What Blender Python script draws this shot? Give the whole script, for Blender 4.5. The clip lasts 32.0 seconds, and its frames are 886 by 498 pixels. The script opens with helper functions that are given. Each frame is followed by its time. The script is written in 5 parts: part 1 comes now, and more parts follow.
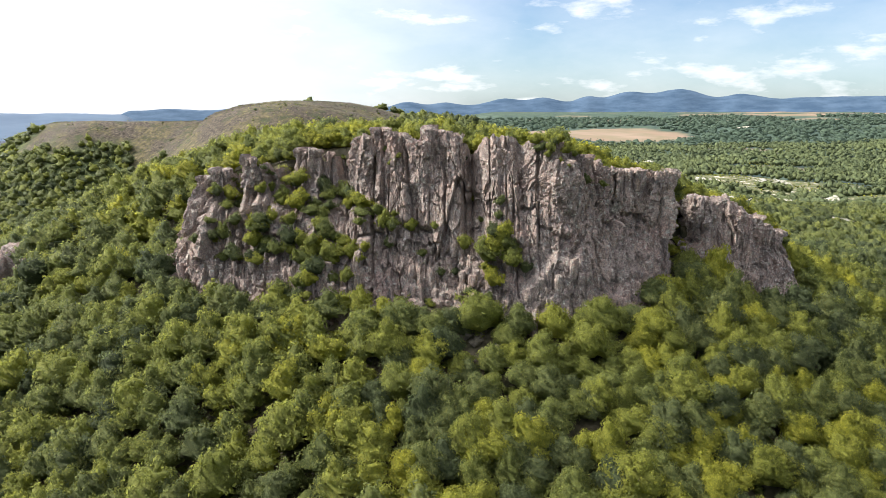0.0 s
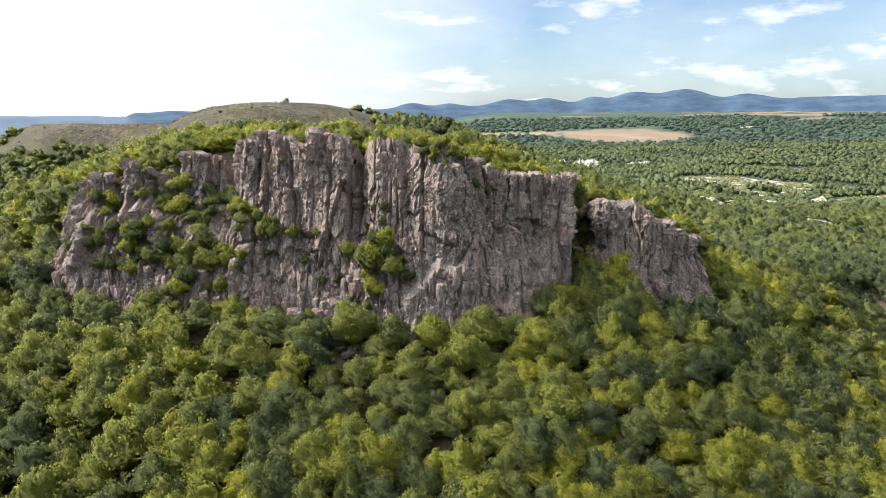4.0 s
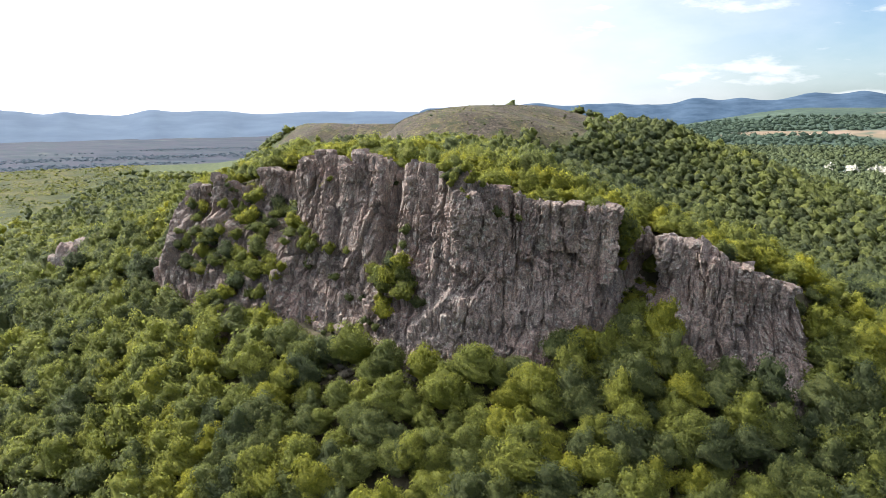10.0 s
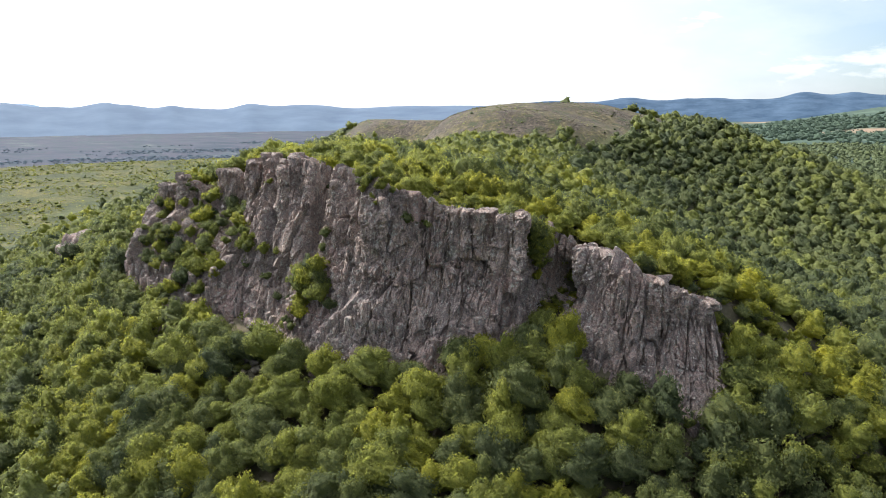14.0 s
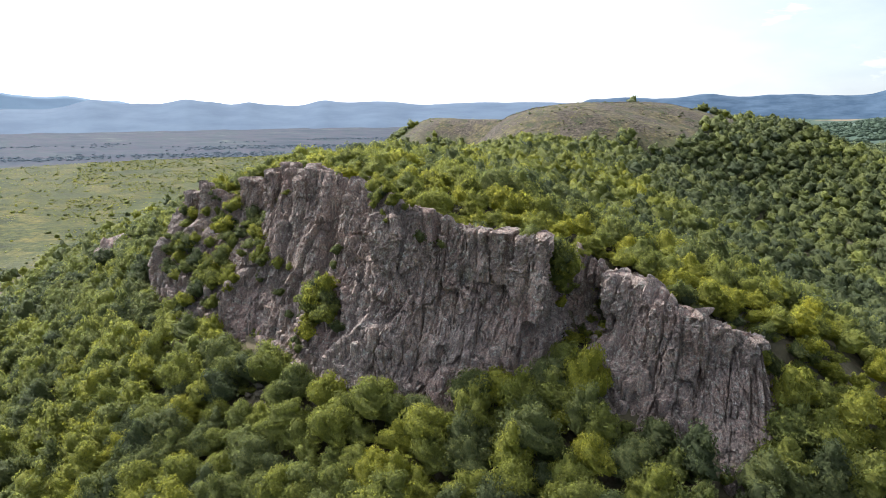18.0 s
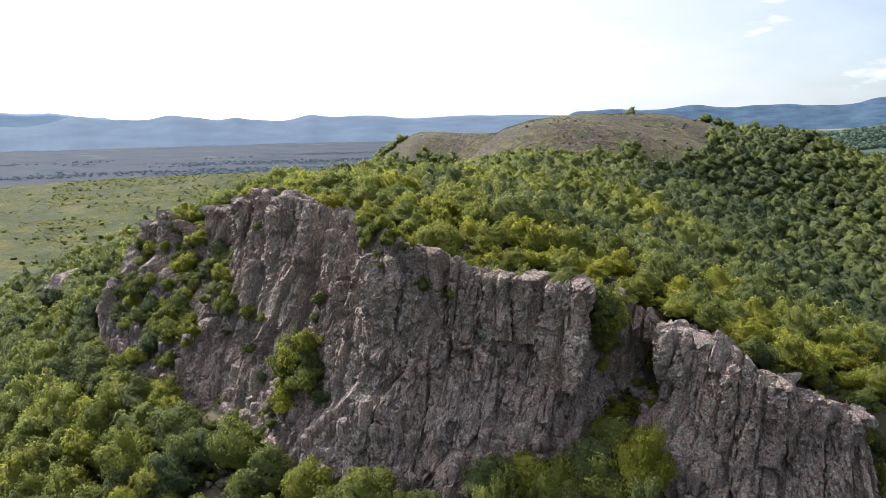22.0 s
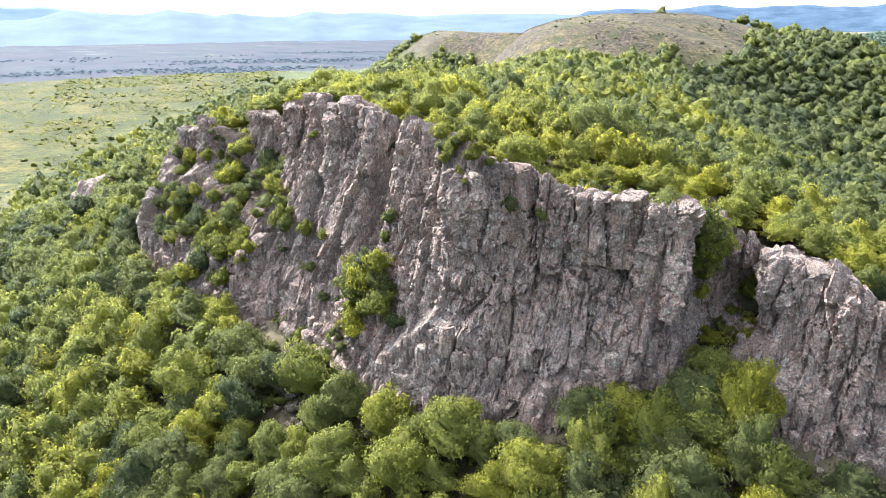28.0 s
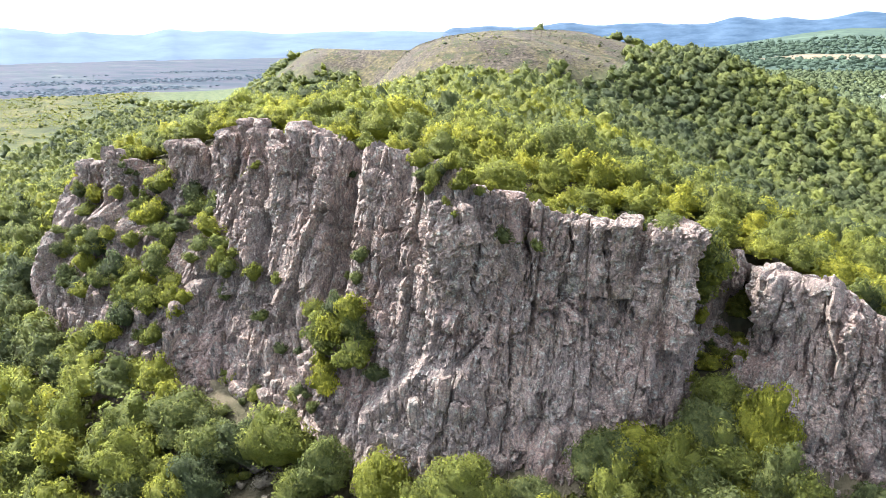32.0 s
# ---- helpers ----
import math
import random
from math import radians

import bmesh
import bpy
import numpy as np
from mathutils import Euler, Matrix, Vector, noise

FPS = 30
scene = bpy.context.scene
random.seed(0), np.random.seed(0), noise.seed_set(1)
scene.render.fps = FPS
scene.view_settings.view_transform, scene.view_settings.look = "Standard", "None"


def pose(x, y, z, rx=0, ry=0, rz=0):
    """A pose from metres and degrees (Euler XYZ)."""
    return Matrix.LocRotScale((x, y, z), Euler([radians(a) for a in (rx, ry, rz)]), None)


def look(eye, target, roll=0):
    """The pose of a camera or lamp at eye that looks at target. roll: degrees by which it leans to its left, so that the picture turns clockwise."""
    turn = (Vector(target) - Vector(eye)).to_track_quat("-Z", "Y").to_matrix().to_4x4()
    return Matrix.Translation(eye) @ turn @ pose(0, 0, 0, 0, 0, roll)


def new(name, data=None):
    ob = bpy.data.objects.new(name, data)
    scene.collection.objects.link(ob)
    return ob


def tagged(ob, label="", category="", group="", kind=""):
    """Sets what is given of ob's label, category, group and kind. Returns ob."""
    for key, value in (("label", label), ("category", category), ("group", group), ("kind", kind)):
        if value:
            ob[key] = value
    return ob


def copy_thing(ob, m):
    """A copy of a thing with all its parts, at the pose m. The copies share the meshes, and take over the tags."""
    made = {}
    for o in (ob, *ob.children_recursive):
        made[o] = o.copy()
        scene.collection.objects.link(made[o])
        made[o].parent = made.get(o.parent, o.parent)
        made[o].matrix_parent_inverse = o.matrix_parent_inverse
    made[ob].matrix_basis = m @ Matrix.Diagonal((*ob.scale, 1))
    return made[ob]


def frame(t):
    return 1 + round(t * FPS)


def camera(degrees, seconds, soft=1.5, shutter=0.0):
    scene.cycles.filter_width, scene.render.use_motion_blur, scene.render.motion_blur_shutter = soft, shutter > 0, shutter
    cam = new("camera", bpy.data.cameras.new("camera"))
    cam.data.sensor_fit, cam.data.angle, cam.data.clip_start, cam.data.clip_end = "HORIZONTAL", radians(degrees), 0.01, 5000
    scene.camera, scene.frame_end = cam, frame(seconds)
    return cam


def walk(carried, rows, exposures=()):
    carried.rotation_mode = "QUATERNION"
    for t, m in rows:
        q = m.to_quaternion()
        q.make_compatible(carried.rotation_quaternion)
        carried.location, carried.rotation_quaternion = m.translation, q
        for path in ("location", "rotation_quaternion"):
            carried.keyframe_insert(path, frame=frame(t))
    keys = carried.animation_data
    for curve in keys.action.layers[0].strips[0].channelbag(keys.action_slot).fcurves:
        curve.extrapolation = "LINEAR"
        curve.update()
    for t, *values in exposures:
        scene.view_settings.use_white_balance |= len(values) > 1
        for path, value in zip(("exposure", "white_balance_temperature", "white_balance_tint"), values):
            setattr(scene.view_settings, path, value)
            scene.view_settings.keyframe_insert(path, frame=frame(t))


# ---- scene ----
cam = camera(64.7, 32.0, soft=0.5)
METRES, EYE, TILT, LEAN, TURN = 200.0, 50.0, -11.5, 0.0, 0.0
EXPOSURES = [(0.0, 1.46, 6480, 10), (12.0, 1.42, 6270, 10), (20.0, 1.32, 6150, 10), (22.5, 1.20, 6140, 10), (23.2, 1.32, 6200, 10), (24.0, 1.54, 6150, 10),
             (25.5, 1.78, 6120, 10), (28.0, 2.36, 6080, 10), (32.0, 2.34, 6080, 10)]
ROWS = [
    (0.0, 0.0, 0.0, 0.0, 0.0, 0.0, -0.0),
    (0.5, 0.0125, 0.0045, 0.0009, -0.0, -0.01, 0.05),
    (1.0, 0.0265, 0.0094, 0.0016, -0.03, -0.03, 0.11),
    (1.5, 0.0417, 0.0106, 0.0021, -0.09, -0.01, 0.15),
    (2.0, 0.0581, 0.0138, 0.0028, -0.15, 0.01, 0.18),
    (2.5, 0.0752, 0.0175, 0.0037, -0.17, 0.03, 0.21),
    (3.0, 0.093, 0.0214, 0.0046, -0.19, 0.05, 0.24),
    (3.5, 0.1113, 0.0256, 0.0056, -0.05, 0.06, 0.22),
    (5.5, 0.1889, 0.0453, 0.01, 4.3, 0.09, -0.63),
    (6.0, 0.2093, 0.0503, 0.0157, 4.84, 0.03, -0.75),
    (6.5, 0.2298, 0.0555, 0.0219, 5.28, 0.04, -0.84),
    (7.0, 0.2491, 0.0608, 0.0274, 8.14, 0.01, -1.4),
    (7.5, 0.2704, 0.0662, 0.032, 12.92, -0.24, -2.25),
    (8.0, 0.2918, 0.0726, 0.0354, 16.18, -0.46, -2.83),
    (8.5, 0.3128, 0.0795, 0.0391, 18.1, -0.65, -3.16),
    (9.0, 0.3333, 0.0866, 0.0425, 19.85, -0.82, -3.49),
    (9.5, 0.3541, 0.0941, 0.0453, 21.55, -0.94, -3.8),
    (10.0, 0.3748, 0.1018, 0.0491, 23.03, -1.15, -4.08),
    (10.5, 0.3956, 0.1098, 0.0522, 24.19, -1.29, -4.32),
    (11.0, 0.4158, 0.118, 0.0556, 25.09, -1.44, -4.48),
    (11.5, 0.4349, 0.1261, 0.0588, 25.91, -1.56, -4.63),
    (12.0, 0.4554, 0.1352, 0.0623, 26.8, -1.7, -4.78),
    (12.5, 0.4759, 0.1445, 0.0657, 27.67, -1.83, -4.94),
    (13.0, 0.4964, 0.154, 0.0688, 28.48, -1.95, -5.11),
    (13.5, 0.5168, 0.1635, 0.0719, 29.44, -2.1, -5.3),
    (14.0, 0.5376, 0.1735, 0.075, 30.55, -2.25, -5.48),
    (14.5, 0.5583, 0.1837, 0.0781, 31.66, -2.43, -5.67),
    (16.5, 0.5913, 0.2211, 0.097, 36.0, -3.46, -6.83),
    (17.0, 0.577, 0.2274, 0.0981, 36.11, -3.37, -6.68),
    (17.5, 0.5626, 0.2362, 0.0997, 36.22, -3.26, -6.53),
    (18.0, 0.5483, 0.2473, 0.1017, 36.31, -3.15, -6.38),
    (18.5, 0.5338, 0.2604, 0.1042, 36.39, -3.05, -6.24),
    (19.0, 0.5205, 0.2766, 0.1065, 35.57, -2.8, -5.97),
    (19.5, 0.5064, 0.2922, 0.1098, 35.08, -2.55, -5.78),
    (20.0, 0.4938, 0.3076, 0.1124, 35.13, -2.37, -5.76),
    (20.5, 0.4821, 0.3207, 0.1152, 35.21, -2.25, -5.71),
    (21.0, 0.4718, 0.3311, 0.1174, 35.27, -2.13, -5.66),
    (21.5, 0.463, 0.339, 0.1188, 35.3, -2.03, -5.66),
    (22.0, 0.4555, 0.3449, 0.1198, 35.34, -1.99, -5.68),
    (22.5, 0.4488, 0.3494, 0.1204, 35.35, -1.97, -5.72),
    (23.0, 0.4432, 0.3516, 0.1195, 35.33, -4.87, -5.88),
    (23.5, 0.4372, 0.3541, 0.1206, 35.28, -9.88, -5.97),
    (24.0, 0.4319, 0.3559, 0.1217, 35.31, -10.24, -6.0),
    (24.5, 0.4271, 0.3562, 0.1217, 35.32, -10.25, -6.1),
    (25.0, 0.4218, 0.3557, 0.1216, 35.38, -10.28, -6.18),
    (25.5, 0.4161, 0.3549, 0.1214, 35.42, -10.32, -6.25),
    (27.5, 0.3903, 0.348, 0.1202, 35.57, -9.8, -6.36),
    (28.0, 0.3837, 0.3463, 0.1198, 35.6, -9.84, -6.36),
    (28.5, 0.377, 0.3449, 0.1195, 35.64, -9.95, -6.42),
    (29.0, 0.3687, 0.3447, 0.1194, 35.61, -9.99, -6.47),
    (29.5, 0.3586, 0.3453, 0.1194, 35.33, -9.94, -6.44),
    (30.0, 0.3477, 0.3467, 0.1193, 33.03, -9.6, -6.12),
    (30.5, 0.3354, 0.348, 0.1194, 28.79, -9.12, -5.47),
    (31.0, 0.322, 0.3496, 0.1199, 26.07, -8.26, -5.04),
    (31.5, 0.3084, 0.3509, 0.1196, 25.1, -7.54, -4.81),
    (32.0, 0.2973, 0.3528, 0.1198, 25.1, -7.53, -4.55),
]
walk(cam, [(t, pose(0, 0, EYE, TILT, LEAN, TURN) @ pose(METRES * x, METRES * y, METRES * z, 90 + pitch, roll, yaw)) for t, x, y, z, yaw, pitch, roll in ROWS],
     exposures=EXPOSURES)

# ---- light: sun high on the left of the cliff, raking along its face; thin bright cloud ----
SUN_AZ, SUN_EL = 84.5, 45.0        # degrees left of +y, and above the horizon
sun_dir = Vector((-math.sin(radians(SUN_AZ)) * math.cos(radians(SUN_EL)), math.cos(radians(SUN_AZ)) * math.cos(radians(SUN_EL)), math.sin(radians(SUN_EL))))
lamp = bpy.data.lights.new("sun", "SUN")
lamp.energy, lamp.angle, lamp.color = 2.6, radians(0.6), (1.0, 0.94, 0.84)
new("sun", lamp).matrix_world = look(sun_dir * 300, (0, 0, 0))

world = bpy.data.worlds.new("sky")
scene.world = world
world.use_nodes = True
wn, wl = world.node_tree.nodes, world.node_tree.links
wn.clear()
w_out, w_bg, w_sky = wn.new("ShaderNodeOutputWorld"), wn.new("ShaderNodeBackground"), wn.new("ShaderNodeTexSky")
w_sky.sky_type, w_sky.sun_disc = "NISHITA", False
w_sky.sun_elevation, w_sky.sun_rotation = radians(SUN_EL), radians(-SUN_AZ)
w_sky.air_density, w_sky.dust_density, w_sky.ozone_density = 1.0, 0.6, 2.0
w_bg.inputs["Strength"].default_value = 0.30


def w_node(kind, **links):
    n = wn.new(kind)
    for key, v in links.items():
        key = key.replace("_", " ")
        if isinstance(v, bpy.types.NodeSocket):
            wl.new(v, n.inputs[key])
        else:
            n.inputs[key].default_value = v
    return n


w_dir = wn.new("ShaderNodeTexCoord").outputs["Generated"]


def cloud_mask(scale, stretch, shift, lo, hi, detail):
    mp = w_node("ShaderNodeMapping", Vector=w_dir, Scale=stretch, Location=shift)
    n = w_node("ShaderNodeTexNoise", Vector=mp.outputs["Vector"], Scale=scale, Detail=detail, Roughness=0.58)
    r = w_node("ShaderNodeMapRange", Value=n.outputs["Fac"], From_Min=lo, From_Max=hi)
    return r.outputs["Result"]


# thin veil, thick towards the sun, and small heaped clouds
veil = cloud_mask(1.6, (2.0, 2.0, 5.0), (0.3, 0.1, 0.0), 0.42, 0.95, 6.0)
heap = cloud_mask(3.0, (2.4, 2.4, 8.0), (1.7, 0.6, 0.2), 0.475, 0.66, 9.0)
w_dot = wn.new("ShaderNodeVectorMath")
w_dot.operation = "DOT_PRODUCT"
wl.new(w_dir, w_dot.inputs[0])
w_dot.inputs[1].default_value = (-0.72, 0.69, 0.0)
w_side = w_node("ShaderNodeMapRange", Value=w_dot.outputs["Value"], From_Min=0.6, From_Max=1.0)
w_sum = wn.new("ShaderNodeMath")
w_sum.operation = "MULTIPLY_ADD"
w_sum.use_clamp = True
wl.new(veil, w_sum.inputs[0])
w_sum.inputs[1].default_value = 0.5
w_up = w_node("ShaderNodeSeparateXYZ", Vector=w_dir)
# cover thickens overhead, out of view: added as fill for the shaded sides
w_high = w_node("ShaderNodeMapRange", Value=w_up.outputs["Z"], From_Min=0.25, From_Max=0.85, To_Min=0.14, To_Max=0.66)
w_cover = wn.new("ShaderNodeMath")
wl.new(w_side.outputs["Result"], w_cover.inputs[0])
wl.new(w_high.outputs["Result"], w_cover.inputs[1])
wl.new(w_cover.outputs["Value"], w_sum.inputs[2])
w_max = wn.new("ShaderNodeMath")
w_max.operation = "MAXIMUM"
wl.new(w_sum.outputs["Value"], w_max.inputs[0])
wl.new(heap, w_max.inputs[1])
w_mix = wn.new("ShaderNodeMix")
w_mix.data_type = "RGBA"
# the veil brightens round the sun
w_sun = wn.new("ShaderNodeVectorMath")
w_sun.operation = "DOT_PRODUCT"
wl.new(w_dir, w_sun.inputs[0])
w_sun.inputs[1].default_value = sun_dir
w_glow = w_node("ShaderNodeMapRange", Value=w_sun.outputs["Value"], From_Min=0.45, From_Max=1.0, To_Min=1.0, To_Max=5.0)
w_glow.interpolation_type = "SMOOTHSTEP"
w_veil = wn.new("ShaderNodeMix")
w_veil.data_type, w_veil.blend_type = "RGBA", "MULTIPLY"
w_veil.inputs["Factor"].default_value = 1.0
w_veil.inputs["A"].default_value = (1.50, 1.53, 1.57, 1.0)
wl.new(w_glow.outputs["Result"], w_veil.inputs["B"])
wl.new(w_veil.outputs["Result"], w_mix.inputs["B"])
wl.new(w_max.outputs["Value"], w_mix.inputs["Factor"])
w_deep = wn.new("ShaderNodeMix")
w_deep.data_type, w_deep.blend_type = "RGBA", "MULTIPLY"
w_deep.inputs["Factor"].default_value = 1.0
w_deep.inputs["B"].default_value = (0.105, 0.142, 0.178, 1.0)
wl.new(w_sky.outputs["Color"], w_deep.inputs["A"])
wl.new(w_deep.outputs["Result"], w_mix.inputs["A"])
wl.new(w_mix.outputs["Result"], w_bg.inputs["Color"])
wl.new(w_bg.outputs["Background"], w_out.inputs["Surface"])


# ---- numeric noise ----
def hash01(*ints):
    h = np.zeros(np.shape(ints[0]), np.uint32)
    for k, v in enumerate(ints):
        h = (h ^ (np.asarray(v).astype(np.int64).astype(np.uint32) * np.uint32((374761393, 668265263, 2147483647 - 58, 1274126177)[k % 4]))) * np.uint32(2246822519)
        h ^= h >> np.uint32(13)
    h = h * np.uint32(3266489917)
    h ^= h >> np.uint32(16)
    return h.astype(np.float64) / 4294967295.0


def vnoise(x, y, z=None, seed=0):
    """Smooth value noise, 0 to 1."""
    z = np.zeros_like(x) if z is None else z
    xi, yi, zi = np.floor(x), np.floor(y), np.floor(z)
    fx, fy, fz = x - xi, y - yi, z - zi
    fx, fy, fz = fx * fx * (3 - 2 * fx), fy * fy * (3 - 2 * fy), fz * fz * (3 - 2 * fz)
    out = np.zeros_like(x)
    for a in (0, 1):
        for b in (0, 1):
            for c in (0, 1):
                w = (fx if a else 1 - fx) * (fy if b else 1 - fy) * (fz if c else 1 - fz)
                out += w * hash01(xi + a, yi + b, zi + c, np.full_like(xi, seed))
    return out


def fbm(x, y, z=None, octaves=4, seed=0):
    total, amp, f, norm = 0, 1.0, 1.0, 0.0
    for k in range(octaves):
        total = total + amp * vnoise(x * f, y * f, None if z is None else z * f, seed + 17 * k)
        norm += amp
        amp, f = amp * 0.5, f * 2.03
    return total / norm


def cells(x, y, seed=0):
    """Worley cells: nearest distance, second nearest, and a random number of the nearest cell."""
    xi, yi = np.floor(x), np.floor(y)
    f1, f2, rid = np.full_like(x, 9.0), np.full_like(x, 9.0), np.zeros_like(x)
    for a in (-1, 0, 1):
        for b in (-1, 0, 1):
            cx, cy = xi + a, yi + b
            s = np.full_like(cx, seed)
            px, py = cx + 0.15 + 0.7 * hash01(cx, cy, s), cy + 0.15 + 0.7 * hash01(cx, cy, s + 31)
            d = np.hypot(px - x, py - y)
            near = d < f1
            f2 = np.where(near, f1, np.minimum(f2, d))
            rid = np.where(near, hash01(cx, cy, s + 77), rid)
            f1 = np.where(near, d, f1)
    return f1, f2, rid


def step01(a, b, v):
    t = np.clip((v - a) / (b - a), 0, 1)
    return t * t * (3 - 2 * t)


# ---- the lie of the land ----
AXIS = [(112, 185, -6), (90, 176, 13), (70, 174, 24), (50, 172, 31), (20, 172, 39), (-15, 174, 41), (-32, 205, 38), (-45, 290, 31),
        (-78, 400, 33), (-112, 505, 41), (-92, 560, 41), (-212, 610, 38), (-290, 600, 38.5), (-350, 655, 36.5), (-405, 735, 32), (-520, 900, 10)]
MAIN_X = [-66, -53, -50, -36, -25, -10, 3, 18, 26, 38, 48, 54]
MAIN_TOP_Y = [163, 157, 158, 157, 162, 157, 156, 152.5, 148, 156, 159.5, 161.5]
SIDE_X = [58, 63, 71, 80, 86, 92]
SIDE_TOP_Y = [165, 168, 166.5, 171.5, 175.5, 180]
RIM_X = MAIN_X + SIDE_X
RIM_Y = MAIN_TOP_Y + SIDE_TOP_Y


def valley(x, y):
    r = np.hypot(x, y - 100)
    right = step01(-100, 250, x - 0.25 * (y - 200))
    left = step01(-50, -900, x - 0.1 * y)
    low = -20 - (12 * step01(150, 500, r) + 26 * step01(500, 1300, r)) * (1 - left) + 78 * step01(1500, 4200, r) * (1 - left) - 62 * left * step01(880, 1200, r)
    roll = (fbm(x / 420, y / 420, octaves=3, seed=5) - 0.5) * (8 + 34 * right * step01(250, 900, r)) * (1 - 0.55 * step01(850, 1400, r))
    fold = (fbm(x / 170, y / 170, octaves=3, seed=6) - 0.5) * 24 * right * step01(300, 650, r) * (1 - 0.6 * step01(1300, 2000, r))
    return low + roll + fold


def ridge(x, y):
    best, height, width = np.full_like(x, 1e9), np.zeros_like(x), np.zeros_like(x)
    wsum = np.zeros_like(x)
    for k in range(len(AXIS) - 1):
        (ax, ay, az), (bx, by, bz) = AXIS[k], AXIS[k + 1]
        dx, dy = bx - ax, by - ay
        t = np.clip(((x - ax) * dx + (y - ay) * dy) / (dx * dx + dy * dy), 0, 1)
        d = np.hypot(x - ax - t * dx, y - ay - t * dy)
        w = np.exp(-d / 14)
        height += w * (az + t * (bz - az))
        wsum += w
        best = np.minimum(best, d)
    za = height / np.maximum(wsum, 1e-200)
    za = np.where(wsum < 1e-60, 0, za)
    wide = 105 + 45 * step01(350, 560, y) * step01(-250, -150, x) - 35 * step01(-170, -260, x)
    v = valley(x, y)
    return v + np.maximum(za - v, 0) * np.exp(-(best / wide) ** 2)


def foot(x, y):
    slope = -6 + 0.5 * (y - 112) - 0.0012 * (x + 10) ** 2 - 0.0022 * np.maximum(x - 30, 0) ** 2
    slope = np.maximum(slope, -150)
    low = -24.0
    return low + np.log1p(np.exp(np.clip((slope - low) / 4, -30, 30))) * 4 + 300 * step01(170, 420, np.hypot(x - 10, y - 120))


SPUR_X, SPUR_UP = (-70, -40, -15, 5, 20, 35, 54, 75, 136, 220, 320), (0, 0, 3, 11, 18, 23, 27, 30, 22, 8, 0)


def ground_z(x, y):
    x, y = np.asarray(x, float), np.asarray(y, float)
    r, f = ridge(x, y), foot(x, y)
    k = 5.0
    h = np.clip(0.5 + 0.5 * (r - f) / k, 0, 1)
    lower = r * (1 - h) + f * h - k * h * (1 - h)
    rim = np.interp(x, RIM_X, RIM_Y)
    inside = step01(-60, -54, x) * (1 - step01(89, 95, x))
    notch = step01(51.0, 53.0, x) * (1 - step01(59, 61, x))
    up = step01(2.0, 5.5, y - rim - 8 * notch) * inside
    z = lower * (1 - up) + r * up
    # the flat-topped hill, steep towards the saddle
    hx, hy = x + 105, y - 535
    z = z + 13 * (1 - step01(0.74, 1.14, np.hypot(hx / np.where(hx < 0, 80, 150), hy / np.where(hy < 0, 112, 95))))
    # the wooded spur that runs on from it, falling to the east
    along = y - 530 + 0.25 * np.maximum(x - 60, 0)
    z = z + np.interp(x, SPUR_X, SPUR_UP) * np.exp(-(along / np.where(along < 0, 85, 95)) ** 2)
    return z + (fbm(x / 14, y / 14, octaves=3, seed=9) - 0.5) * 1.6 * step01(4000, 600, np.hypot(x, y))


# ---- materials ----
def material(name, rough=0.9):
    m = bpy.data.materials.new(name)
    m.use_nodes = True
    nt = m.node_tree
    b = nt.nodes["Principled BSDF"]
    b.inputs["Roughness"].default_value = rough
    b.inputs["Specular IOR Level"].default_value = 0.2
    return m, nt, b


def n_noise(nt, vec, scale, detail=5.0, rough=0.55, stretch=None):
    n = nt.nodes.new("ShaderNodeTexNoise")
    n.inputs["Scale"].default_value, n.inputs["Detail"].default_value, n.inputs["Roughness"].default_value = scale, detail, rough
    if stretch:
        mp = nt.nodes.new("ShaderNodeMapping")
        mp.inputs["Scale"].default_value = stretch
        nt.links.new(vec, mp.inputs["Vector"])
        vec = mp.outputs["Vector"]
    nt.links.new(vec, n.inputs["Vector"])
    return n.outputs["Fac"]


def n_ramp(nt, fac, stops):
    r = nt.nodes.new("ShaderNodeValToRGB")
    e = r.color_ramp.elements
    while len(e) < len(stops):
        e.new(0.5)
    for el, (p, c) in zip(e, stops):
        el.position = p
        el.color = (*c, 1) if len(c) == 3 else c
    nt.links.new(fac, r.inputs["Fac"])
    return r.outputs["Color"]


def n_mix(nt, fac, a, b):
    m = nt.nodes.new("ShaderNodeMix")
    m.data_type = "RGBA"
    for key, v in (("Factor", fac), ("A", a), ("B", b)):
        if isinstance(v, (tuple, float, int)):
            m.inputs[key].default_value = (*v, 1) if isinstance(v, tuple) and len(v) == 3 else v
        else:
            nt.links.new(v, m.inputs[key])
    return m.outputs["Result"]


def n_pos(nt):
    return nt.nodes.new("ShaderNodeNewGeometry").outputs["Position"]


def n_bump(nt, b, height, strength, dist):
    bp = nt.nodes.new("ShaderNodeBump")
    bp.inputs["Strength"].default_value, bp.inputs["Distance"].default_value = strength, dist
    nt.links.new(height, bp.inputs["Height"])
    nt.links.new(bp.outputs["Normal"], b.inputs["Normal"])


BLACK, WHITE = (0, 0, 0), (1, 1, 1)


